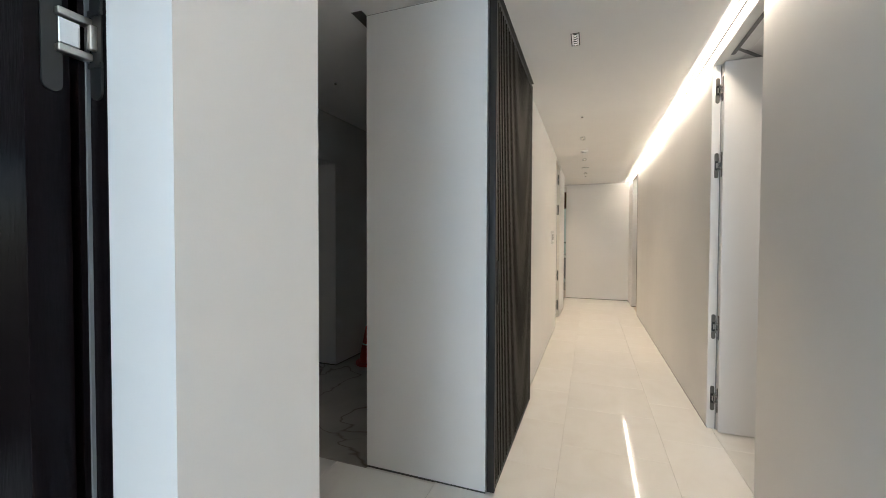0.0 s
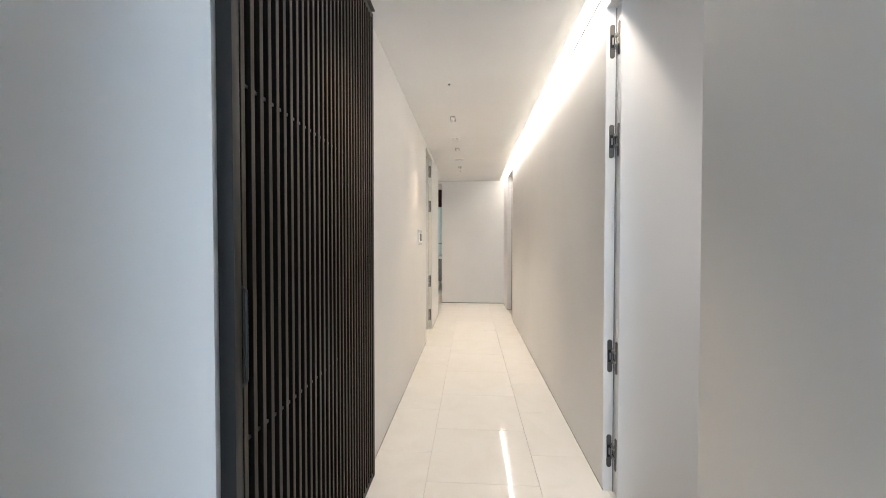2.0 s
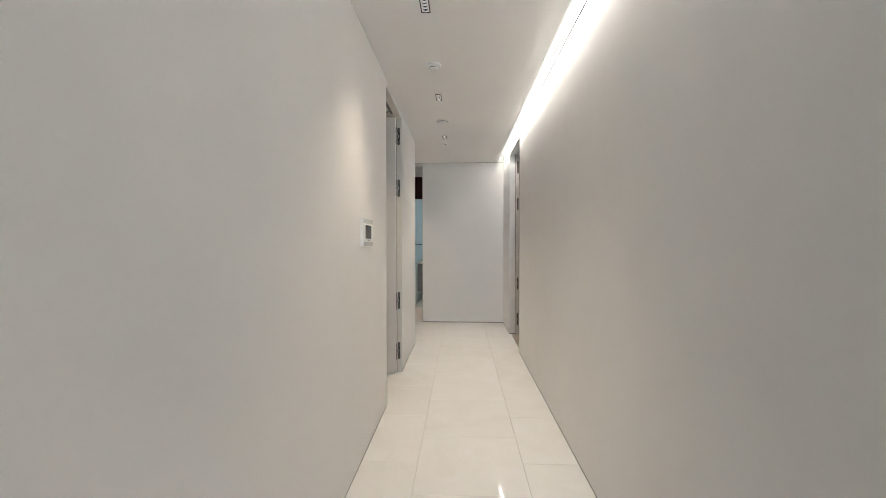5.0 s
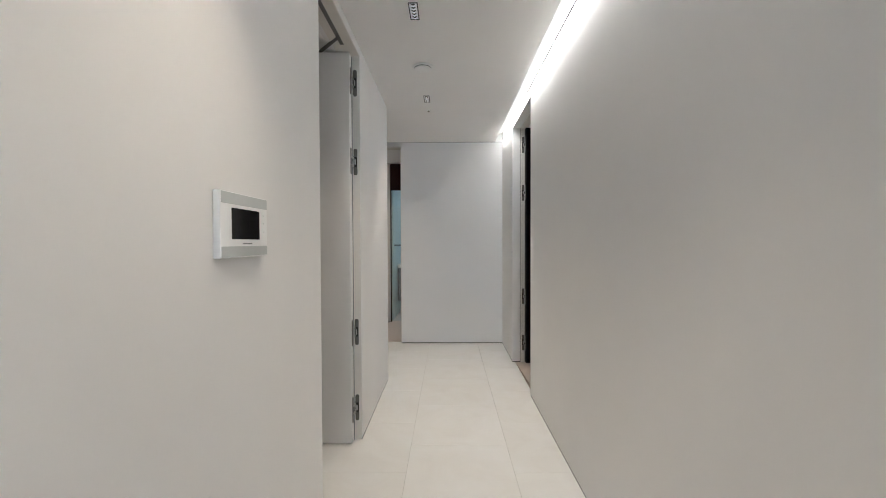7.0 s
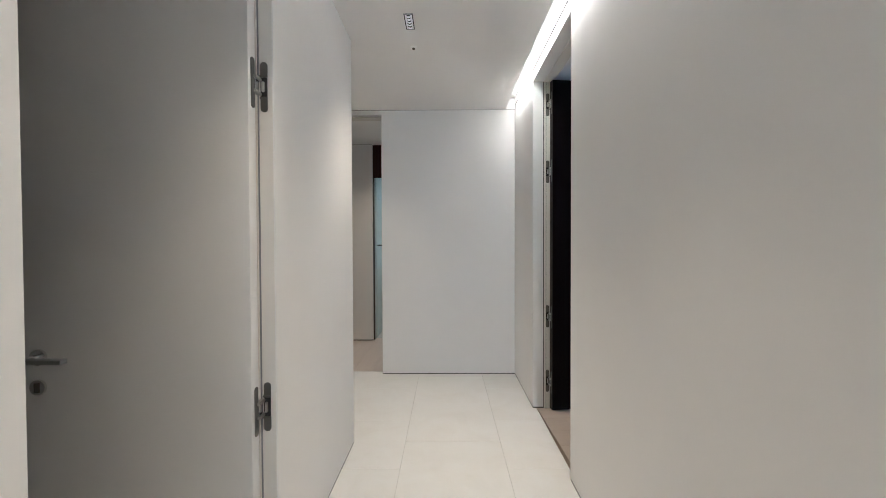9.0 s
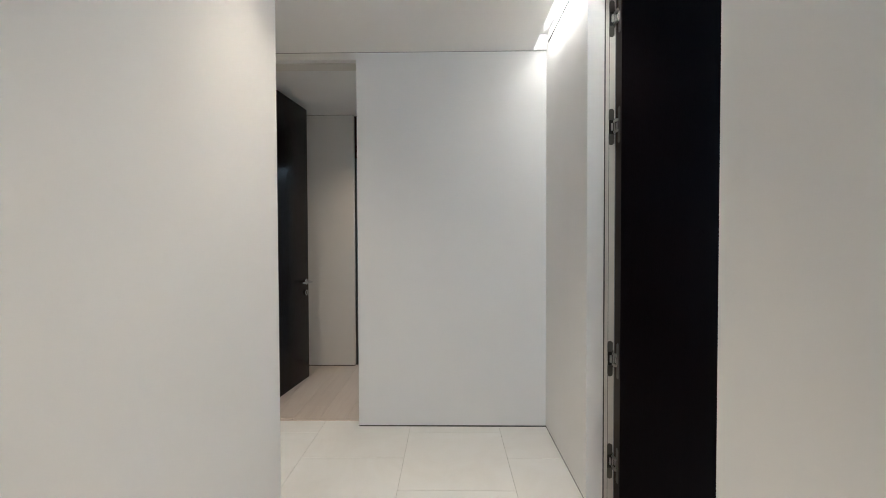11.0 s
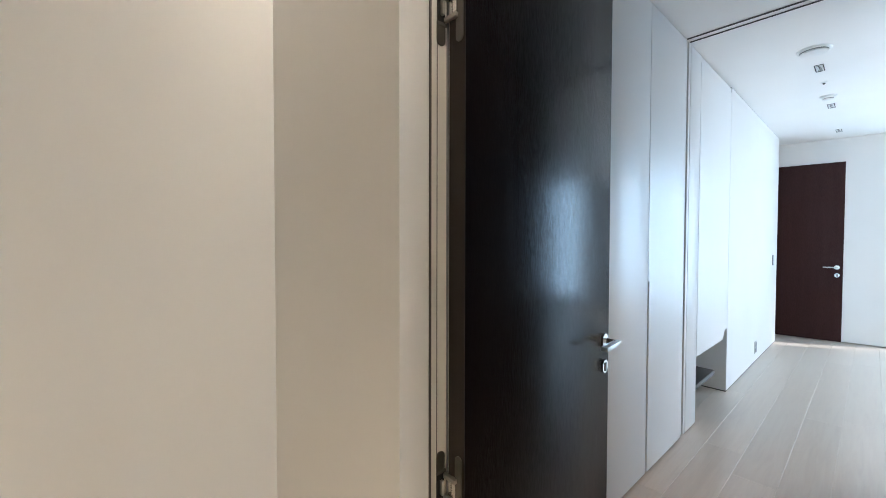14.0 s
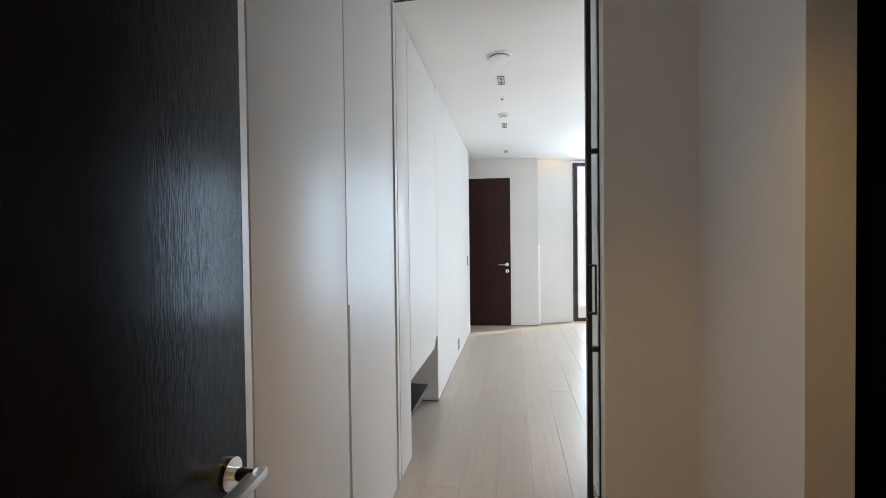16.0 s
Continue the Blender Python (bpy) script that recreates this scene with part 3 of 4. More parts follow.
# ---- ceiling fixtures ----
def downlight(x, y, lit=True, along_y=True):
    top = thing("downlight", pose(x, y, C, 0, 0, 0 if along_y else 90), "small black recessed linear downlight with five cells", "downlight", "linear downlights")
    w, h, r = 0.020, 0.074, 0.0055
    bm = bmesh.new()
    for b in ((-w - r, -w, -h - r, h + r), (w, w + r, -h - r, h + r), (-w, w, -h - r, -h), (-w, w, h, h + r)):
        add_box(bm, *b, -0.0025, 0.0)
    part("rim", bm, M_BLACK, top, "thin black rim")
    box_part("reflector", (-w, w, -h, h, -0.0012, -0.0002), M_LEDSIDE if lit else M_PLAST, top, "pale lit reflector")
    for i in range(5):
        yc = (i - 2) * 0.0285
        bm = bmesh.new()
        tri = [bm.verts.new((x_, yc + y_, z_)) for z_ in (-0.0013, -0.0026) for x_, y_ in ((-0.013, -0.012), (0.013, -0.012), (0.0, 0.004))]
        for f in ((0, 1, 2), (5, 4, 3), (0, 3, 4, 1), (1, 4, 5, 2), (2, 5, 3, 0)):
            bm.faces.new([tri[k] for k in f])
        part("louvre", bm, M_BLACK, top, "small black louvre")
        if lit:
            bm = bmesh.new()
            add_rod(bm, (0, yc + 0.010, -0.0022), (0, yc + 0.010, -0.0013), 0.005, 10)
            part("cell", bm, M_LEDCELL, top, "lit led cell")
    return top


for yl in (2.34, 4.855, 6.197, 7.503):
    downlight(-0.86, yl)
# unseen fixture, put in to go with the bedroom fill
downlight(-1.15, 9.70)
downlight(-1.95, 8.30)
# invented fixture above the vestibule fill, never in view
downlight(1.15, 7.42, True, False)
HY = 7.842
for xl in (3.484, 4.684, 5.911):
    dl = downlight(xl, HY, False, False)
    dl.matrix_world = HALL @ dl.matrix_basis


def sprinkler(x, y):
    top = thing("sprinkler", pose(x, y, C), "small white ceiling sprinkler cover", "sprinkler", "sprinklers")
    part("cover", lathe(((0.020, 0.0), (0.020, -0.003), (0.017, -0.005), (0.010, -0.006))), M_PLAST, top, smooth=True)
    part("nozzle", lathe(((0.009, -0.006), (0.009, -0.012), (0.005, -0.016)), 14), M_STEELD, top, "dark metal nozzle", smooth=True)


for xs, ys in ((-0.85, 3.95), (-0.86, 7.80), tuple((HALL @ Vector((3.87, HY, 0))).xy), (-2.66, 2.40)):
    sprinkler(xs, ys)


def smoke_detector(x, y, r=0.05):
    top = thing("smoke_detector", pose(x, y, C), "round white plastic smoke detector on the ceiling", "smoke detector", "smoke detectors")
    part("base", lathe(((r, 0.0), (r, -0.010), (r * 0.93, -0.014))), M_PLAST, top, smooth=True)
    part("sensor", lathe(((r * 0.62, -0.014), (r * 0.62, -0.030), (r * 0.5, -0.036))), M_PLAST, top, smooth=True)
    part("vent", lathe(((r * 0.64, -0.022), (r * 0.64, -0.026))), M_GREYP, top, "dark vent ring")


smoke_detector(-0.86, 5.57, 0.05)
smoke_detector(*(HALL @ Vector((4.308, HY, 0))).xy, 0.055)
smoke_detector(-2.80, 2.17, 0.055)
det = thing("ceiling_vent", pose(-0.855, 6.875, C), "round white ceiling air valve in the corridor", "air vent", "round air valves")
part("ring", lathe(((0.075, 0.0), (0.075, -0.004), (0.070, -0.008), (0.058, -0.009))), M_PLAST, det, smooth=True)
part("disc", lathe(((0.050, -0.010), (0.060, -0.014), (0.060, -0.018), (0.050, -0.021))), M_PLAST, det, smooth=True)
part("groove", lathe(((0.0605, -0.0088), (0.0605, -0.0105), (0.050, -0.0105))), M_GREYP, det, "dark air groove")
vent = copy_thing(det, pose(*(HALL @ Vector((3.083, HY, C)))))
vent.scale = (1.2, 1.2, 1.2)
vent["label"] = "round white ceiling air valve in the hall"

# ---- intercom monitor on the left wall ----
ic = thing("intercom_monitor", pose(XL, 5.102, 1.323), "white wall intercom with a dark screen", "intercom")
box_part("body", (0.0005, 0.019, -0.121, 0.121, -0.083, 0.083), M_PLAST, ic, "", 0.003)
box_part("band", (0.0192, 0.0200, -0.118, 0.118, 0.052, 0.080), M_PLASTG, ic, "silver grey band")
box_part("band", (0.0192, 0.0200, -0.118, 0.118, -0.080, -0.054), M_PLASTG, ic, "silver grey band")
box_part("screen", (0.0192, 0.0203, -0.072, 0.071, -0.036, 0.043), M_SCREEN, ic, "dark glossy screen")
for dz in (0.033, 0.010, -0.014):
    box_part("button", (0.0192, 0.0198, 0.095, 0.100, dz - 0.0012, dz + 0.0012), M_PLASTG, ic)
box_part("maker_mark", (0.0192, 0.0196, -0.020, 0.030, -0.049, -0.046), M_GREYP, ic, "small grey printed mark")

hall_from = len(scene.objects)

# ---- built-in closet along the vestibule ----
YC = 8.36


def closet_door(x0, x1, label, pull=None, z0=0.012, z1=C - 0.012):
    top = thing("closet_unit", pose((x0 + x1) / 2, YC, 0), label, "closet", "built-in closet units")
    w = (x1 - x0) / 2
    box_part("carcass", (-w, w, 0.030, 0.55, z0, z1), M_CLOSET, top)
    if pull is None:
        box_part("door", (-w + 0.003, w - 0.003, 0.0, 0.024, z0, z1), M_CLOSET, top, "", 0.0012)
    else:
        bm = bmesh.new()
        add_box(bm, -w + 0.020, w - 0.003, 0.0, 0.024, z0, z1)
        add_box(bm, -w + 0.003, -w + 0.020, 0.0, 0.024, pull, z1)
        part("door", bm, M_CLOSET, top)
        box_part("finger_pull", (-w + 0.0005, -w + 0.0195, 0.020, 0.026, z0, pull - 0.001), M_JAMB, top, "recessed dark finger groove")
    return top


closet_door(0.16, 0.62, "tall white lacquered closet door in the vestibule")
closet_door(0.62, 1.19, "tall white lacquered closet door in the vestibule")
closet_door(1.19, 1.725, "tall white lacquered closet door in the vestibule")
closet_door(1.725, 2.265, "tall white closet door with a recessed finger groove", pull=1.047)
closet_door(2.385, 2.608, "narrow white closet panel past the sliding door")
uc = thing("closet_unit", pose(3.03, YC, 0), "white wall-hung closet unit above a shoe nook", "closet", "built-in closet units")
box_part("carcass", (-0.42, 0.42, 0.030, 0.58, 0.52, C - 0.012), M_CLOSET, uc)
bm = bmesh.new()
corners = ((-0.419, 0.465), (0.285, 0.465), (0.345, 0.535), (0.417, 0.535), (0.417, C - 0.05), (-0.419, C - 0.05))
fr, bk = ([bm.verts.new((x, y, z)) for x, z in corners] for y in (0.0, 0.024))
bm.faces.new(fr)
bm.faces.new(bk)
for i in range(6):
    bm.faces.new((fr[i], fr[(i + 1) % 6], bk[(i + 1) % 6], bk[i]))
part("door", bm, M_CLOSET, uc, "flush white door with a notched lower corner")
box_part("top_panel", (-0.42, 0.417, 0.004, 0.026, C - 0.046, C - 0.012), M_CLOSET, uc)
bn = thing("shoe_bench", pose(2.93, 8.62, 0), "dark low shoe bench in the closet nook", "bench")
box_part("top", (-0.32, 0.22, -0.245, 0.29, 0.215, 0.25), M_BLKMET, bn, "dark bench top", 0.003)
box_part("side", (-0.32, -0.29, -0.20, 0.29, 0.0, 0.214), M_BLKMET, bn, "dark side panel")
box_part("side", (0.19, 0.22, 0.05, 0.29, 0.0, 0.214), M_BLKMET, bn, "dark side panel")

bm = bmesh.new()
for b in ((2.267, 2.307, YC + 0.002, YC + 0.1, 0.012, C - 0.004), (2.313, 2.345, YC + 0.010, YC + 0.1, 0.012, C - 0.004), (2.351, 2.384, YC + 0.002, YC + 0.1, 0.012, C - 0.004)):
    add_box(bm, *b)
structure("trim_receiver", bm, M_CLOSET, "white receiving post of the sliding glass door", "trim")
bm = bmesh.new()
for b in ((2.300, 2.310, 7.363, YC, C - 0.005, C - 0.0005), (2.358, 2.366, 7.363, YC, C - 0.005, C - 0.0005)):
    add_box(bm, *b)
structure("trim_track", bm, M_GAP, "two thin dark grooves of a ceiling door track", "trim")

# ---- sliding glass door, nearly all in its pocket ----
gd = thing("sliding_glass_door", pose(2.352, 7.012, 0), "black framed sliding glass door pushed into its pocket", "sliding door")
box_part("stile", (-0.018, 0.018, 0.385, 0.408, 0.012, 2.505), M_BLKMET, gd, "slim black metal stile", 0.001)
box_part("stile", (-0.018, 0.018, -0.55, -0.527, 0.012, 2.505), M_BLKMET, gd, "slim black metal stile", 0.001)
for z in (0.025, 0.755, 1.695, 2.493):
    box_part("rail", (-0.016, 0.016, -0.526, 0.384, z - 0.011, z + 0.011), M_BLKMET, gd, "slim black metal rail")
for z0, z1 in ((0.037, 0.743), (0.767, 1.683), (1.707, 2.481)):
    g = box_part("pane", (-0.004, 0.004, -0.526, 0.384, z0, z1), M_GLASS, gd, "clear glass pane")
    g.visible_shadow = False
bm = bmesh.new()
for b in ((-0.040, -0.030, 0.368, 0.376, 0.935, 1.150), (-0.040, -0.018, 0.368, 0.400, 1.150, 1.160), (-0.040, -0.018, 0.368, 0.400, 0.925, 0.935)):
    add_box(bm, *b)
part("pull_handle", bm, M_BLKMET, gd, "black rectangular pull handle")
bm = bmesh.new()
add_box(bm, 2.328, 2.334, 7.350, 7.368, 0.0, C - 0.002)
structure("trim_pocket", bm, M_BLKMET, "thin black edge profile of the door pocket", "trim")

# ---- hall end: brown door, switch, outlet ----
a, b = Vector((*FB, 0)), Vector((*FA, 0))
ang = math.degrees(math.atan2((b - a).y, (b - a).x))
MF = pose(a.x, a.y, 0, 0, 0, ang)
hd = thing("brown_door", MF, "closed dark brown veneer door with chrome lever", "door")
box_part("leaf", (0.41, 1.26, 0.004, 0.034, 0.012, 2.225), M_BROWN, hd, "", 0.002)
lever(hd, Matrix.Translation((0.465, 0.034, 0.93)) @ Matrix.Rotation(math.pi, 4, 'Z'), -1)
box_part("strike_edge", (0.396, 0.408, 0.002, 0.012, 0.012, 2.225), M_CLOSET, hd, "white edge strip")
sw = thing("light_switch", pose(5.58, YC, 1.026), "small grey wall switch plate in the hall", "switch")
box_part("plate", (-0.035, 0.035, -0.008, 0.0, -0.06, 0.06), M_GREYP, sw, "", 0.002)
box_part("rocker", (-0.025, 0.025, -0.011, -0.008, -0.045, 0.045), M_PLASTG, sw)
ou = thing("wall_outlet", pose(4.645, YC, 0.157), "grey wall outlet plate near the floor", "outlet")
box_part("plate", (-0.045, 0.045, -0.008, 0.0, -0.06, 0.06), M_PLASTG, ou, "", 0.002)
for dz in (-0.026, 0.026):
    box_part("socket", (-0.028, 0.028, -0.0105, -0.008, dz - 0.022, dz + 0.022), M_GREYP, ou, "dark grey socket insert")


# white bead added to draw the sunlit line on the wall corner
bead = bmesh.new()
vs = [bead.verts.new((x, y, z)) for z in (0.012, 1.22) for x, y in ((6.448, 7.388), (6.480, 7.356), (6.515, 7.392))]
for f in ((0, 1, 2), (5, 4, 3), (0, 3, 4, 1), (1, 4, 5, 2), (2, 5, 3, 0)):
    bead.faces.new([vs[i] for i in f])
structure("trim_corner_guard", bead, M_PLAST, "white bead standing for the sunlit lower edge of the hall wall", "trim")


# ---- windows ----
def window(name, m, w, h0, h1, panes, label):
    top = tagged(thing(name, m, label, "window"), kind="structure")
    for x0, x1, z0, z1 in ((0, 0.05, h0, h1), (w - 0.05, w, h0, h1), (0.05, w - 0.05, h0, h0 + 0.05), (0.05, w - 0.05, h1 - 0.05, h1)):
        box_part("window_frame", (x0, x1, -0.03, 0.03, z0, z1), M_BLKMET, top, "black window frame")
    for i in range(panes):
        xa = 0.05 + (w - 0.1) * i / panes
        xb = 0.05 + (w - 0.1) * (i + 1) / panes
        if i:
            box_part("mullion", (xa - 0.02, xa + 0.02, -0.028, 0.028, h0 + 0.05, h1 - 0.05), M_BLKMET, top)
        g = box_part("pane", (xa + 0.021, xb - 0.021, -0.004, 0.004, h0 + 0.051, h1 - 0.051), M_GLASS, top, "clear glass pane")
        g.visible_shadow = False


window("window_1", pose(3.0, 4.12, 0), 3.8, 0.02, 2.41, 3, "large black framed hall window")
wa, wb = Vector((7.15, 5.70)), Vector((6.765, 6.83))
window("window_2", pose(wa.x, wa.y, 0, 0, 0, math.degrees(math.atan2((wb - wa).y, (wb - wa).x))), (wb - wa).length, 0.02, 2.48, 1, "tall narrow black framed window at the hall end")
for ob in list(scene.objects)[hall_from:]:
    if ob.parent is None:
        ob.matrix_world = HALL @ ob.matrix_basis
window("window_3", pose(-2.2, -4.68, 0), 2.95, 0.02, 2.34, 2, "large black framed living room window")

glow = mat("bright_sky_backdrop", (0.86, 0.93, 1.0), 0.9, glow=1.1)
bd = bmesh.new()
add_box(bd, -9, 9, 0, 0.1, -3, 7)
bd.transform(HALL @ pose(14.5, 5.0, 0, 0, 0, 100))
structure("backdrop", bd, glow, "pale bright sky beyond the hall window", "backdrop")

# ---- entry: black doorway, lobby, cone, gloves ----
fd = thing("entrance_door", pose(-3.5, 2.46, -0.05), "black framed smoked glass entrance door", "door")
for y0, y1, z0, z1 in ((-0.658, -0.60, 0.0, 2.098), (0.60, 0.658, 0.0, 2.098), (-0.60, 0.60, 2.03, 2.098), (-0.60, 0.60, 0.0, 0.05)):
    box_part("frame", (-0.05, 0.09, y0, y1, z0, z1), M_BLKMET, fd, "black metal door frame")
g = box_part("pane", (-0.006, 0.006, -0.598, 0.598, 0.052, 2.028), M_SMOKE, fd, "smoked glass pane")
box_part("pull_bar", (0.03, 0.045, 0.50, 0.515, 0.7, 1.5), M_BLKMET, fd, "black pull bar")
bm = bmesh.new()
for b in ((-7.5, -3.62, 0.6, 0.7, -0.06, C), (-7.5, -3.62, 3.25, 3.35, -0.06, C), (-7.6, -7.5, 0.6, 3.35, -0.06, C)):
    add_box(bm, *b)
structure("wall_lobby", bm, M_LOBBY, "dark lift lobby walls beyond the entrance", "wall")
lb = box_part("lobby_ceiling_light", (-6.6, -4.47, 2.35, 3.20, 2.22, 2.26), M_LOBBYLIGHT, None)
tagged(lb, "wide softly lit ceiling panel in the lift lobby", "ceiling light")
ld = thing("lift_door", pose(-5.0, 3.25, -0.05), "black lift door with a thin steel frame in the lobby", "lift door")
box_part("frame", (0.545, 0.565, -0.016, 0.0, 0.0, 2.03), M_STEELD, ld, "thin dull steel frame")
box_part("frame", (-0.565, -0.545, -0.016, 0.0, 0.0, 2.03), M_STEELD, ld, "thin dull steel frame")
box_part("frame", (-0.544, 0.544, -0.016, 0.0, 2.01, 2.03), M_STEELD, ld, "thin dull steel frame")
for xa, xb in ((-0.543, 0.427), (0.431, 0.543)):
    box_part("panel", (xa, xb, -0.006, 0.0, 0.0, 2.008), M_BLKMET, ld, "black door panel", 0.001)
box_part("plate", (0.335, 0.535, -0.013, -0.0065, 1.855, 1.885), M_PLASTG, ld, "narrow pale plate")
box_part("plate", (0.35, 0.505, -0.011, -0.0065, 1.60, 1.65), M_GREYP, ld, "small grey notice plate")
box_part("notice", (0.365, 0.42, -0.012, -0.0112, 1.61, 1.64), M_RED, ld, "dark red field of the notice")
box_part("notice", (0.44, 0.49, -0.012, -0.0112, 1.61, 1.64), M_BAND, ld, "pale field of the notice")
cone = thing("traffic_cone", pose(-2.98, 3.45, -0.05), "small red traffic cone with a white band", "traffic cone")
part("base", lathe(((0.15, 0.0), (0.15, 0.025), (0.115, 0.035))), M_RED, cone, smooth=True)
part("body", lathe(((0.112, 0.035), (0.085, 0.20), (0.080, 0.21))), M_RED, cone, smooth=True)
part("band", lathe(((0.081, 0.212), (0.079, 0.225))), M_BAND, cone, "pale reflective band", smooth=True)
part("tip", lathe(((0.078, 0.227), (0.045, 0.40), (0.040, 0.405))), M_RED, cone, smooth=True)


def glove(x, y, z, rz, flip=1):
    bm = bmesh.new()
    bmesh.ops.create_uvsphere(bm, u_segments=14, v_segments=8, radius=1, matrix=pose(0, 0, 0.018) @ Matrix.Diagonal((0.055, 0.06, 0.018, 1)))
    for i, ln in enumerate((0.062, 0.075, 0.07, 0.055)):
        ox = (i - 1.5) * 0.026
        bmesh.ops.create_uvsphere(bm, u_segments=10, v_segments=7, radius=1, matrix=pose(ox, 0.06 + ln * 0.6, 0.014, 0, 0, -(i - 1.5) * 9) @ Matrix.Diagonal((0.013, ln, 0.013, 1)))
    bmesh.ops.create_uvsphere(bm, u_segments=10, v_segments=7, radius=1, matrix=pose(flip * 0.06, 0.02, 0.014, 0, 0, -flip * 45) @ Matrix.Diagonal((0.014, 0.05, 0.013, 1)))
    add_rod(bm, (0, -0.11, 0.016), (0, -0.03, 0.018), 0.04, 12)
    for v_ in bm.verts:
        v_.co.z = max(0.002, min(v_.co.z, 0.034))
    ob = new("work_glove", finish("work_glove", bm, M_CLOTH, True))
    ob.matrix_world = pose(x, y, z, 0, 0, rz)
    tagged(ob, "black knitted work glove lying on the entry floor", "glove", "pair of work gloves")


glove(-2.93, 1.86, -0.05, -65, 1)
glove(-2.80, 1.60, 0.001, -80, -1)

# ---- bathroom beyond the bedroom ----
bm = bmesh.new()
for b in ((-1.67, -1.57, 10.42, 13.0, 0.0, C), (-1.57, 0.155, 12.6, 12.7, 0.0, C)):
    add_box(bm, *b)
structure("wall_bathroom", bm, M_TEAL, "pale green tiled bathroom walls", "wall")
bp = thing("glass_partition", pose(-1.598, 10.36, 0), "black framed glass bathroom partition", "partition")
box_part("transom", (0.0, 1.68, -0.02, 0.02, 2.10, C - 0.002), M_BROWN, bp, "dark brown transom panel")
box_part("frame", (0.0, 0.016, -0.02, 0.02, 0.0, 2.099), M_BLKMET, bp, "black metal frame")
g = box_part("pane", (0.017, 1.72, -0.005, 0.005, 0.02, 2.098), M_GLASS, bp, "clear glass pane")
g.visible_shadow = False
box_part("towel_bar", (0.06, 0.62, -0.05, -0.035, 1.22, 1.235), M_BLKMET, bp, "slim black bar")
va = thing("bathroom_vanity", pose(-1.56, 11.6, 0), "bathroom vanity with white top and grey cabinet", "vanity")
box_part("countertop", (0.0, 0.55, -0.7, 0.9, 0.82, 0.88), M_STONE, va, "white countertop", 0.004)
box_part("cabinet", (0.0, 0.50, -0.65, 0.85, 0.25, 0.818), M_GREYP, va, "dark grey cabinet")
# fill added under the bathroom ceiling, without a window or fitting
lamp("bathroom_window_lamp", 'AREA', pose(-0.6, 11.5, 2.46), 9, (0.85, 0.97, 1.0), size=0.8, size_y=1.0)

# ---- dressing room shelves ----
ds = thing("open_wardrobe", pose(1.9, 5.9, 0), "dark open wardrobe with shelves in the dressing room", "wardrobe")
box_part("side_panel", (-0.30, 0.25, -0.90, -0.87, 0.0, 2.35), M_WENGE, ds)
box_part("side_panel", (-0.30, 0.25, 0.86, 0.89, 0.0, 2.35), M_WENGE, ds)
box_part("back_panel", (0.22, 0.25, -0.87, 0.86, 0.0, 2.35), M_WENGE, ds)
box_part("light_bar", (-0.28, -0.25, -0.80, 0.80, 1.950, 1.962), M_LEDCELL, ds, "slim lit led bar under a shelf")
for z in (0.06, 0.92, 1.62, 1.98, 2.33):
    box_part("shelf", (-0.30, 0.22, -0.87, 0.86, z - 0.015, z + 0.015), M_WENGE, ds)


# ---- floors ----
def slab(name, mat_, label, *boxes):
    bm = bmesh.new()
    for b in boxes:
        add_box(bm, *b)
    return structure(name, bm, mat_, label, "floor")


def piece_mesh(name, w, h, mat_, t=0.010, ch=0.0012):
    bm = bmesh.new()
    lo = [bm.verts.new((x, y, -t)) for x, y in ((-w / 2, -h / 2), (w / 2, -h / 2), (w / 2, h / 2), (-w / 2, h / 2))]
    mi = [bm.verts.new((x, y, -ch)) for x, y in ((-w / 2, -h / 2), (w / 2, -h / 2), (w / 2, h / 2), (-w / 2, h / 2))]
    hi = [bm.verts.new((x, y, 0)) for x, y in ((-w / 2 + ch, -h / 2 + ch), (w / 2 - ch, -h / 2 + ch), (w / 2 - ch, h / 2 - ch), (-w / 2 + ch, h / 2 - ch))]
    bm.faces.new(hi)
    for a, b in ((lo, mi), (mi, hi)):
        for i in range(4):
            j = (i + 1) % 4
            bm.faces.new((a[i], a[j], b[j], b[i]))
    return finish(name, bm, mat_)


meshes = {}


def lay(name, floor, mat_, x0, x1, y0, y1, z=0.0, rot=0):
    w, h = round(x1 - x0, 4), round(y1 - y0, 4)
    if w < 0.02 or h < 0.02:
        return
    if rot:
        w, h = h, w
    key = (name, w, h)
    if key not in meshes:
        meshes[key] = piece_mesh(name, w, h, mat_)
    o = new(name, meshes[key])
    o.parent = floor
    o.matrix_local = pose((x0 + x1) / 2, (y0 + y1) / 2, z, 0, 0, rot)


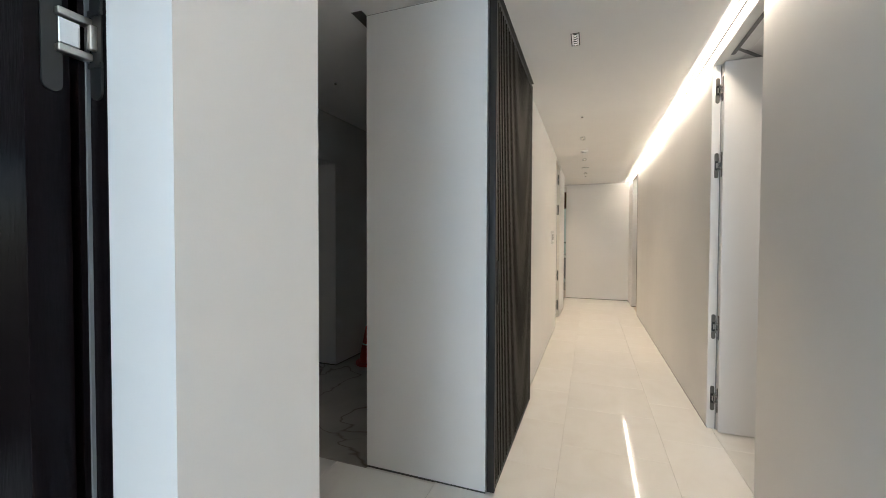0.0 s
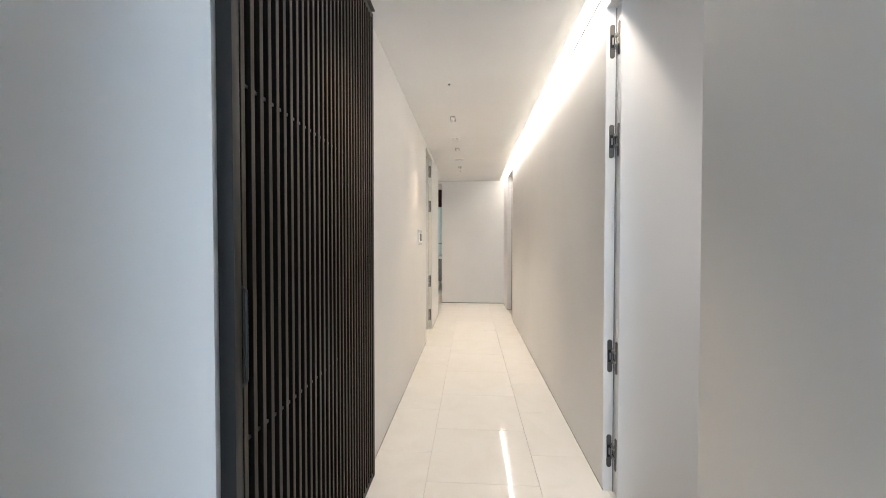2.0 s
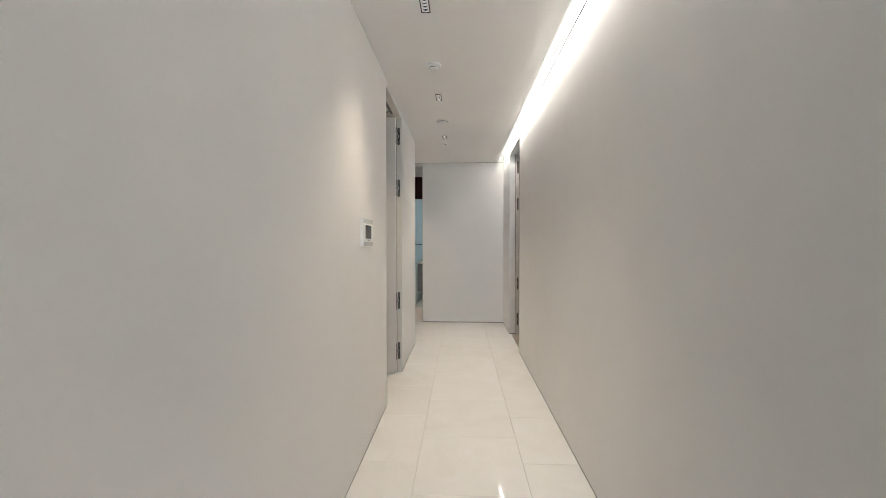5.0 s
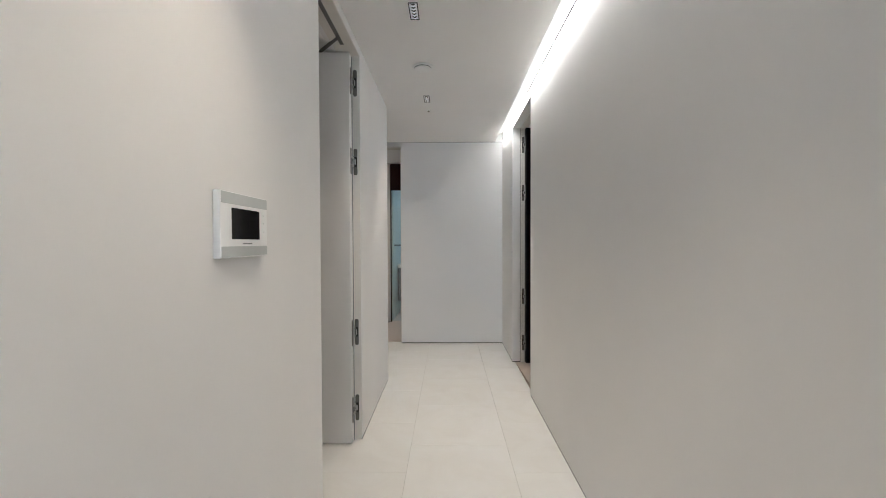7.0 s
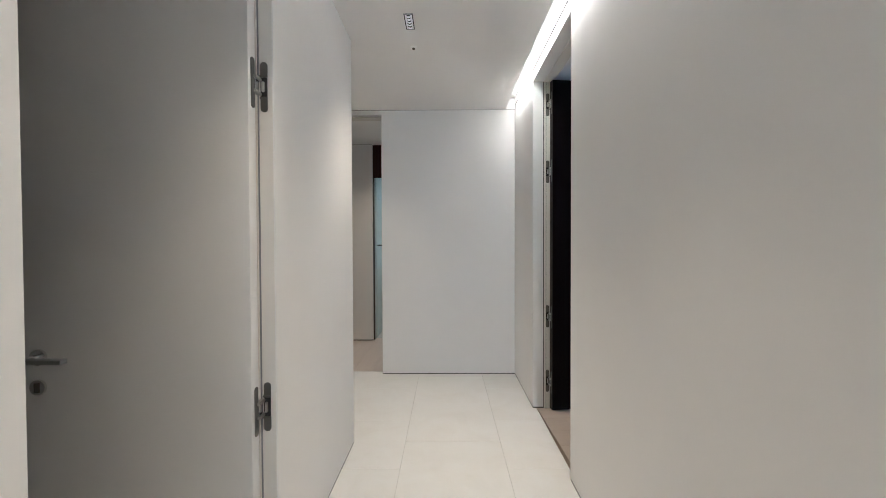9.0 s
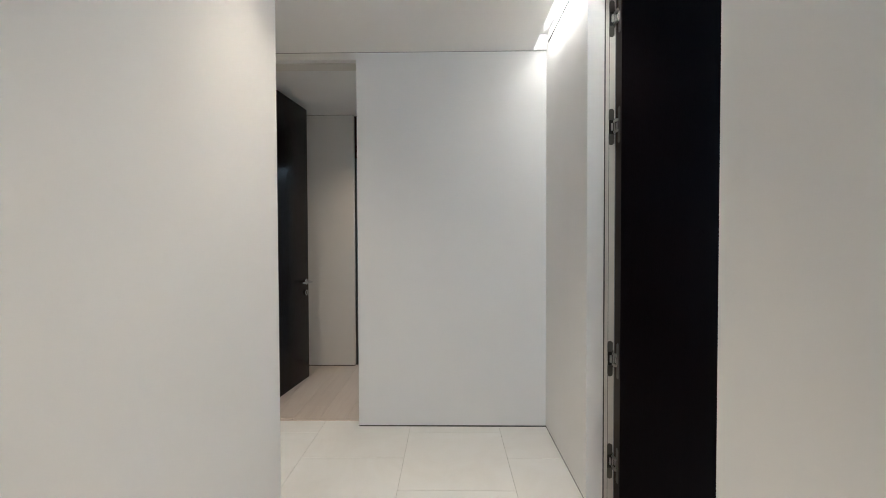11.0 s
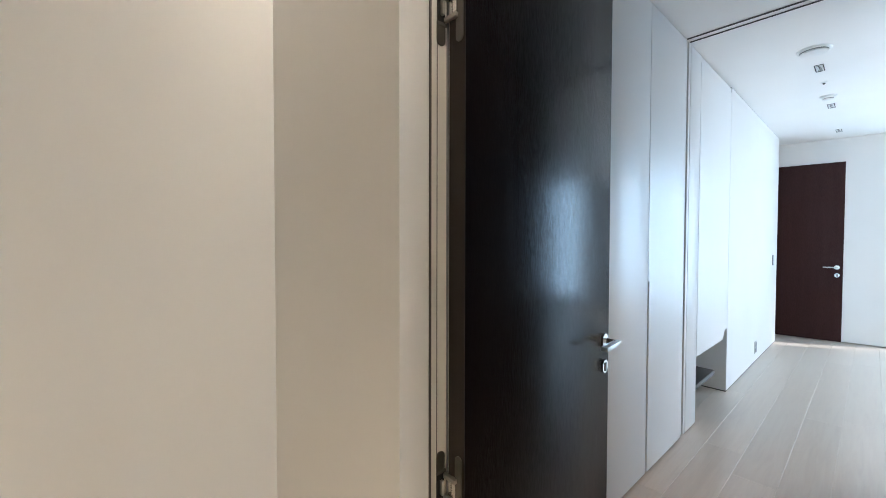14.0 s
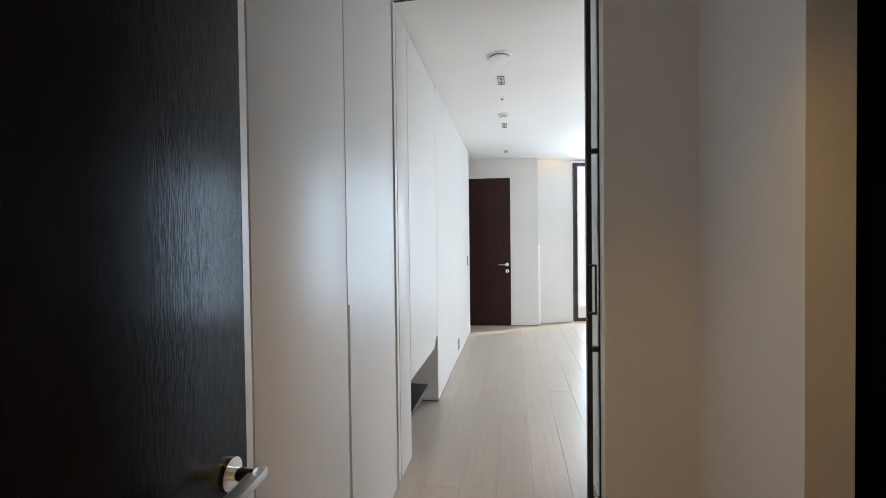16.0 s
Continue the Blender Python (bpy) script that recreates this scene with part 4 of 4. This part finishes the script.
floor = slab("floor", M_GROUT, "cream porcelain tile floor in running bond", (-3.6, 0.03, -4.7, 1.66, -0.06, -0.004), (-1.93, 0.03, 1.66, 9.085, -0.06, -0.004),
             (-3.6, -1.93, 4.35, 9.085, -0.06, -0.004), (0.03, 2.2, 1.1, 4.25, -0.06, -0.004))
S, J = 0.60, 0.0006
for rx0, rx1, ry0, ry1 in ((-1.516, 0.03, -4.65, 9.08), (-3.22, -1.516, 0.2, 1.655), (-2.72, -1.516, 7.65, 9.08), (-3.5, -1.516, 4.45, 7.5), (0.03, 2.1, 1.15, 4.22)):
    c0 = math.floor((rx0 + 0.916) / S)
    for c in range(c0, c0 + 8):
        xa, xb = max(rx0, -0.916 + c * S), min(rx1, -0.916 + (c + 1) * S)
        if xb - xa < 0.02:
            continue
        shift = 7.115 + (0.30 if c % 2 else 0.0)
        k0 = math.floor((ry0 - shift) / S)
        for k in range(k0, k0 + 30):
            ya, yb = max(ry0, shift + k * S), min(ry1, shift + (k + 1) * S)
            if yb - ya > 0.02:
                lay("tile", floor, M_TILE, xa + J, xb - J, ya + J, yb - J)

entry = slab("floor_entry", M_MARBLE, "grey veined marble floor of the sunken entry", (-3.56, -1.93, 1.66, 4.35, -0.11, -0.05))
slab("floor_lobby", mat("lobby_stone", (0.10, 0.10, 0.10), 0.3), "dark stone floor of the lift lobby", (-7.6, -3.56, 0.5, 3.35, -0.11, -0.052))

oak = slab("floor_oak", mat("oak_joint", (0.50, 0.42, 0.35), 0.7), "pale oak plank floor", (-2.95, 0.25, 9.085, 10.42, -0.06, -0.004))
oak_hall = slab("floor_hall", bpy.data.materials["oak_joint"], "pale oak plank floor of the hall", (0.03, 8.4, 4.25, 9.0, -0.06, -0.004))
oak_hall.matrix_world = HALL
slab("floor_bathroom", M_STONE, "pale bathroom floor", (-1.67, 0.25, 10.42, 13.0, -0.06, -0.002))
PW, PL = 0.19, 1.9
rr = random.Random(5)
y = 4.25
while y < 8.98:
    x = 0.03 - rr.random() * PL
    while x < 8.3:
        xa, xb = max(x, 0.03), min(x + PL, 8.35)
        if xb - xa > 0.05:
            lay("plank", oak_hall, M_OAK, xa + 0.0003, xb - 0.0003, y + 0.0004, min(y + PW, 9.0) - 0.0004)
        x += PL
    y += PW
x = -2.9
while x < 0.15:
    yy = 9.085 - rr.random() * PL
    while yy < 10.42:
        ya, yb = max(yy, 9.086), min(yy + PL, 10.42)
        if yb - ya > 0.05:
            lay("plank", oak, M_OAK, x + 0.0006, x + PW - 0.0006, ya + 0.0006, yb - 0.0006, 0.0, 90)
        yy += PL
    x += PW
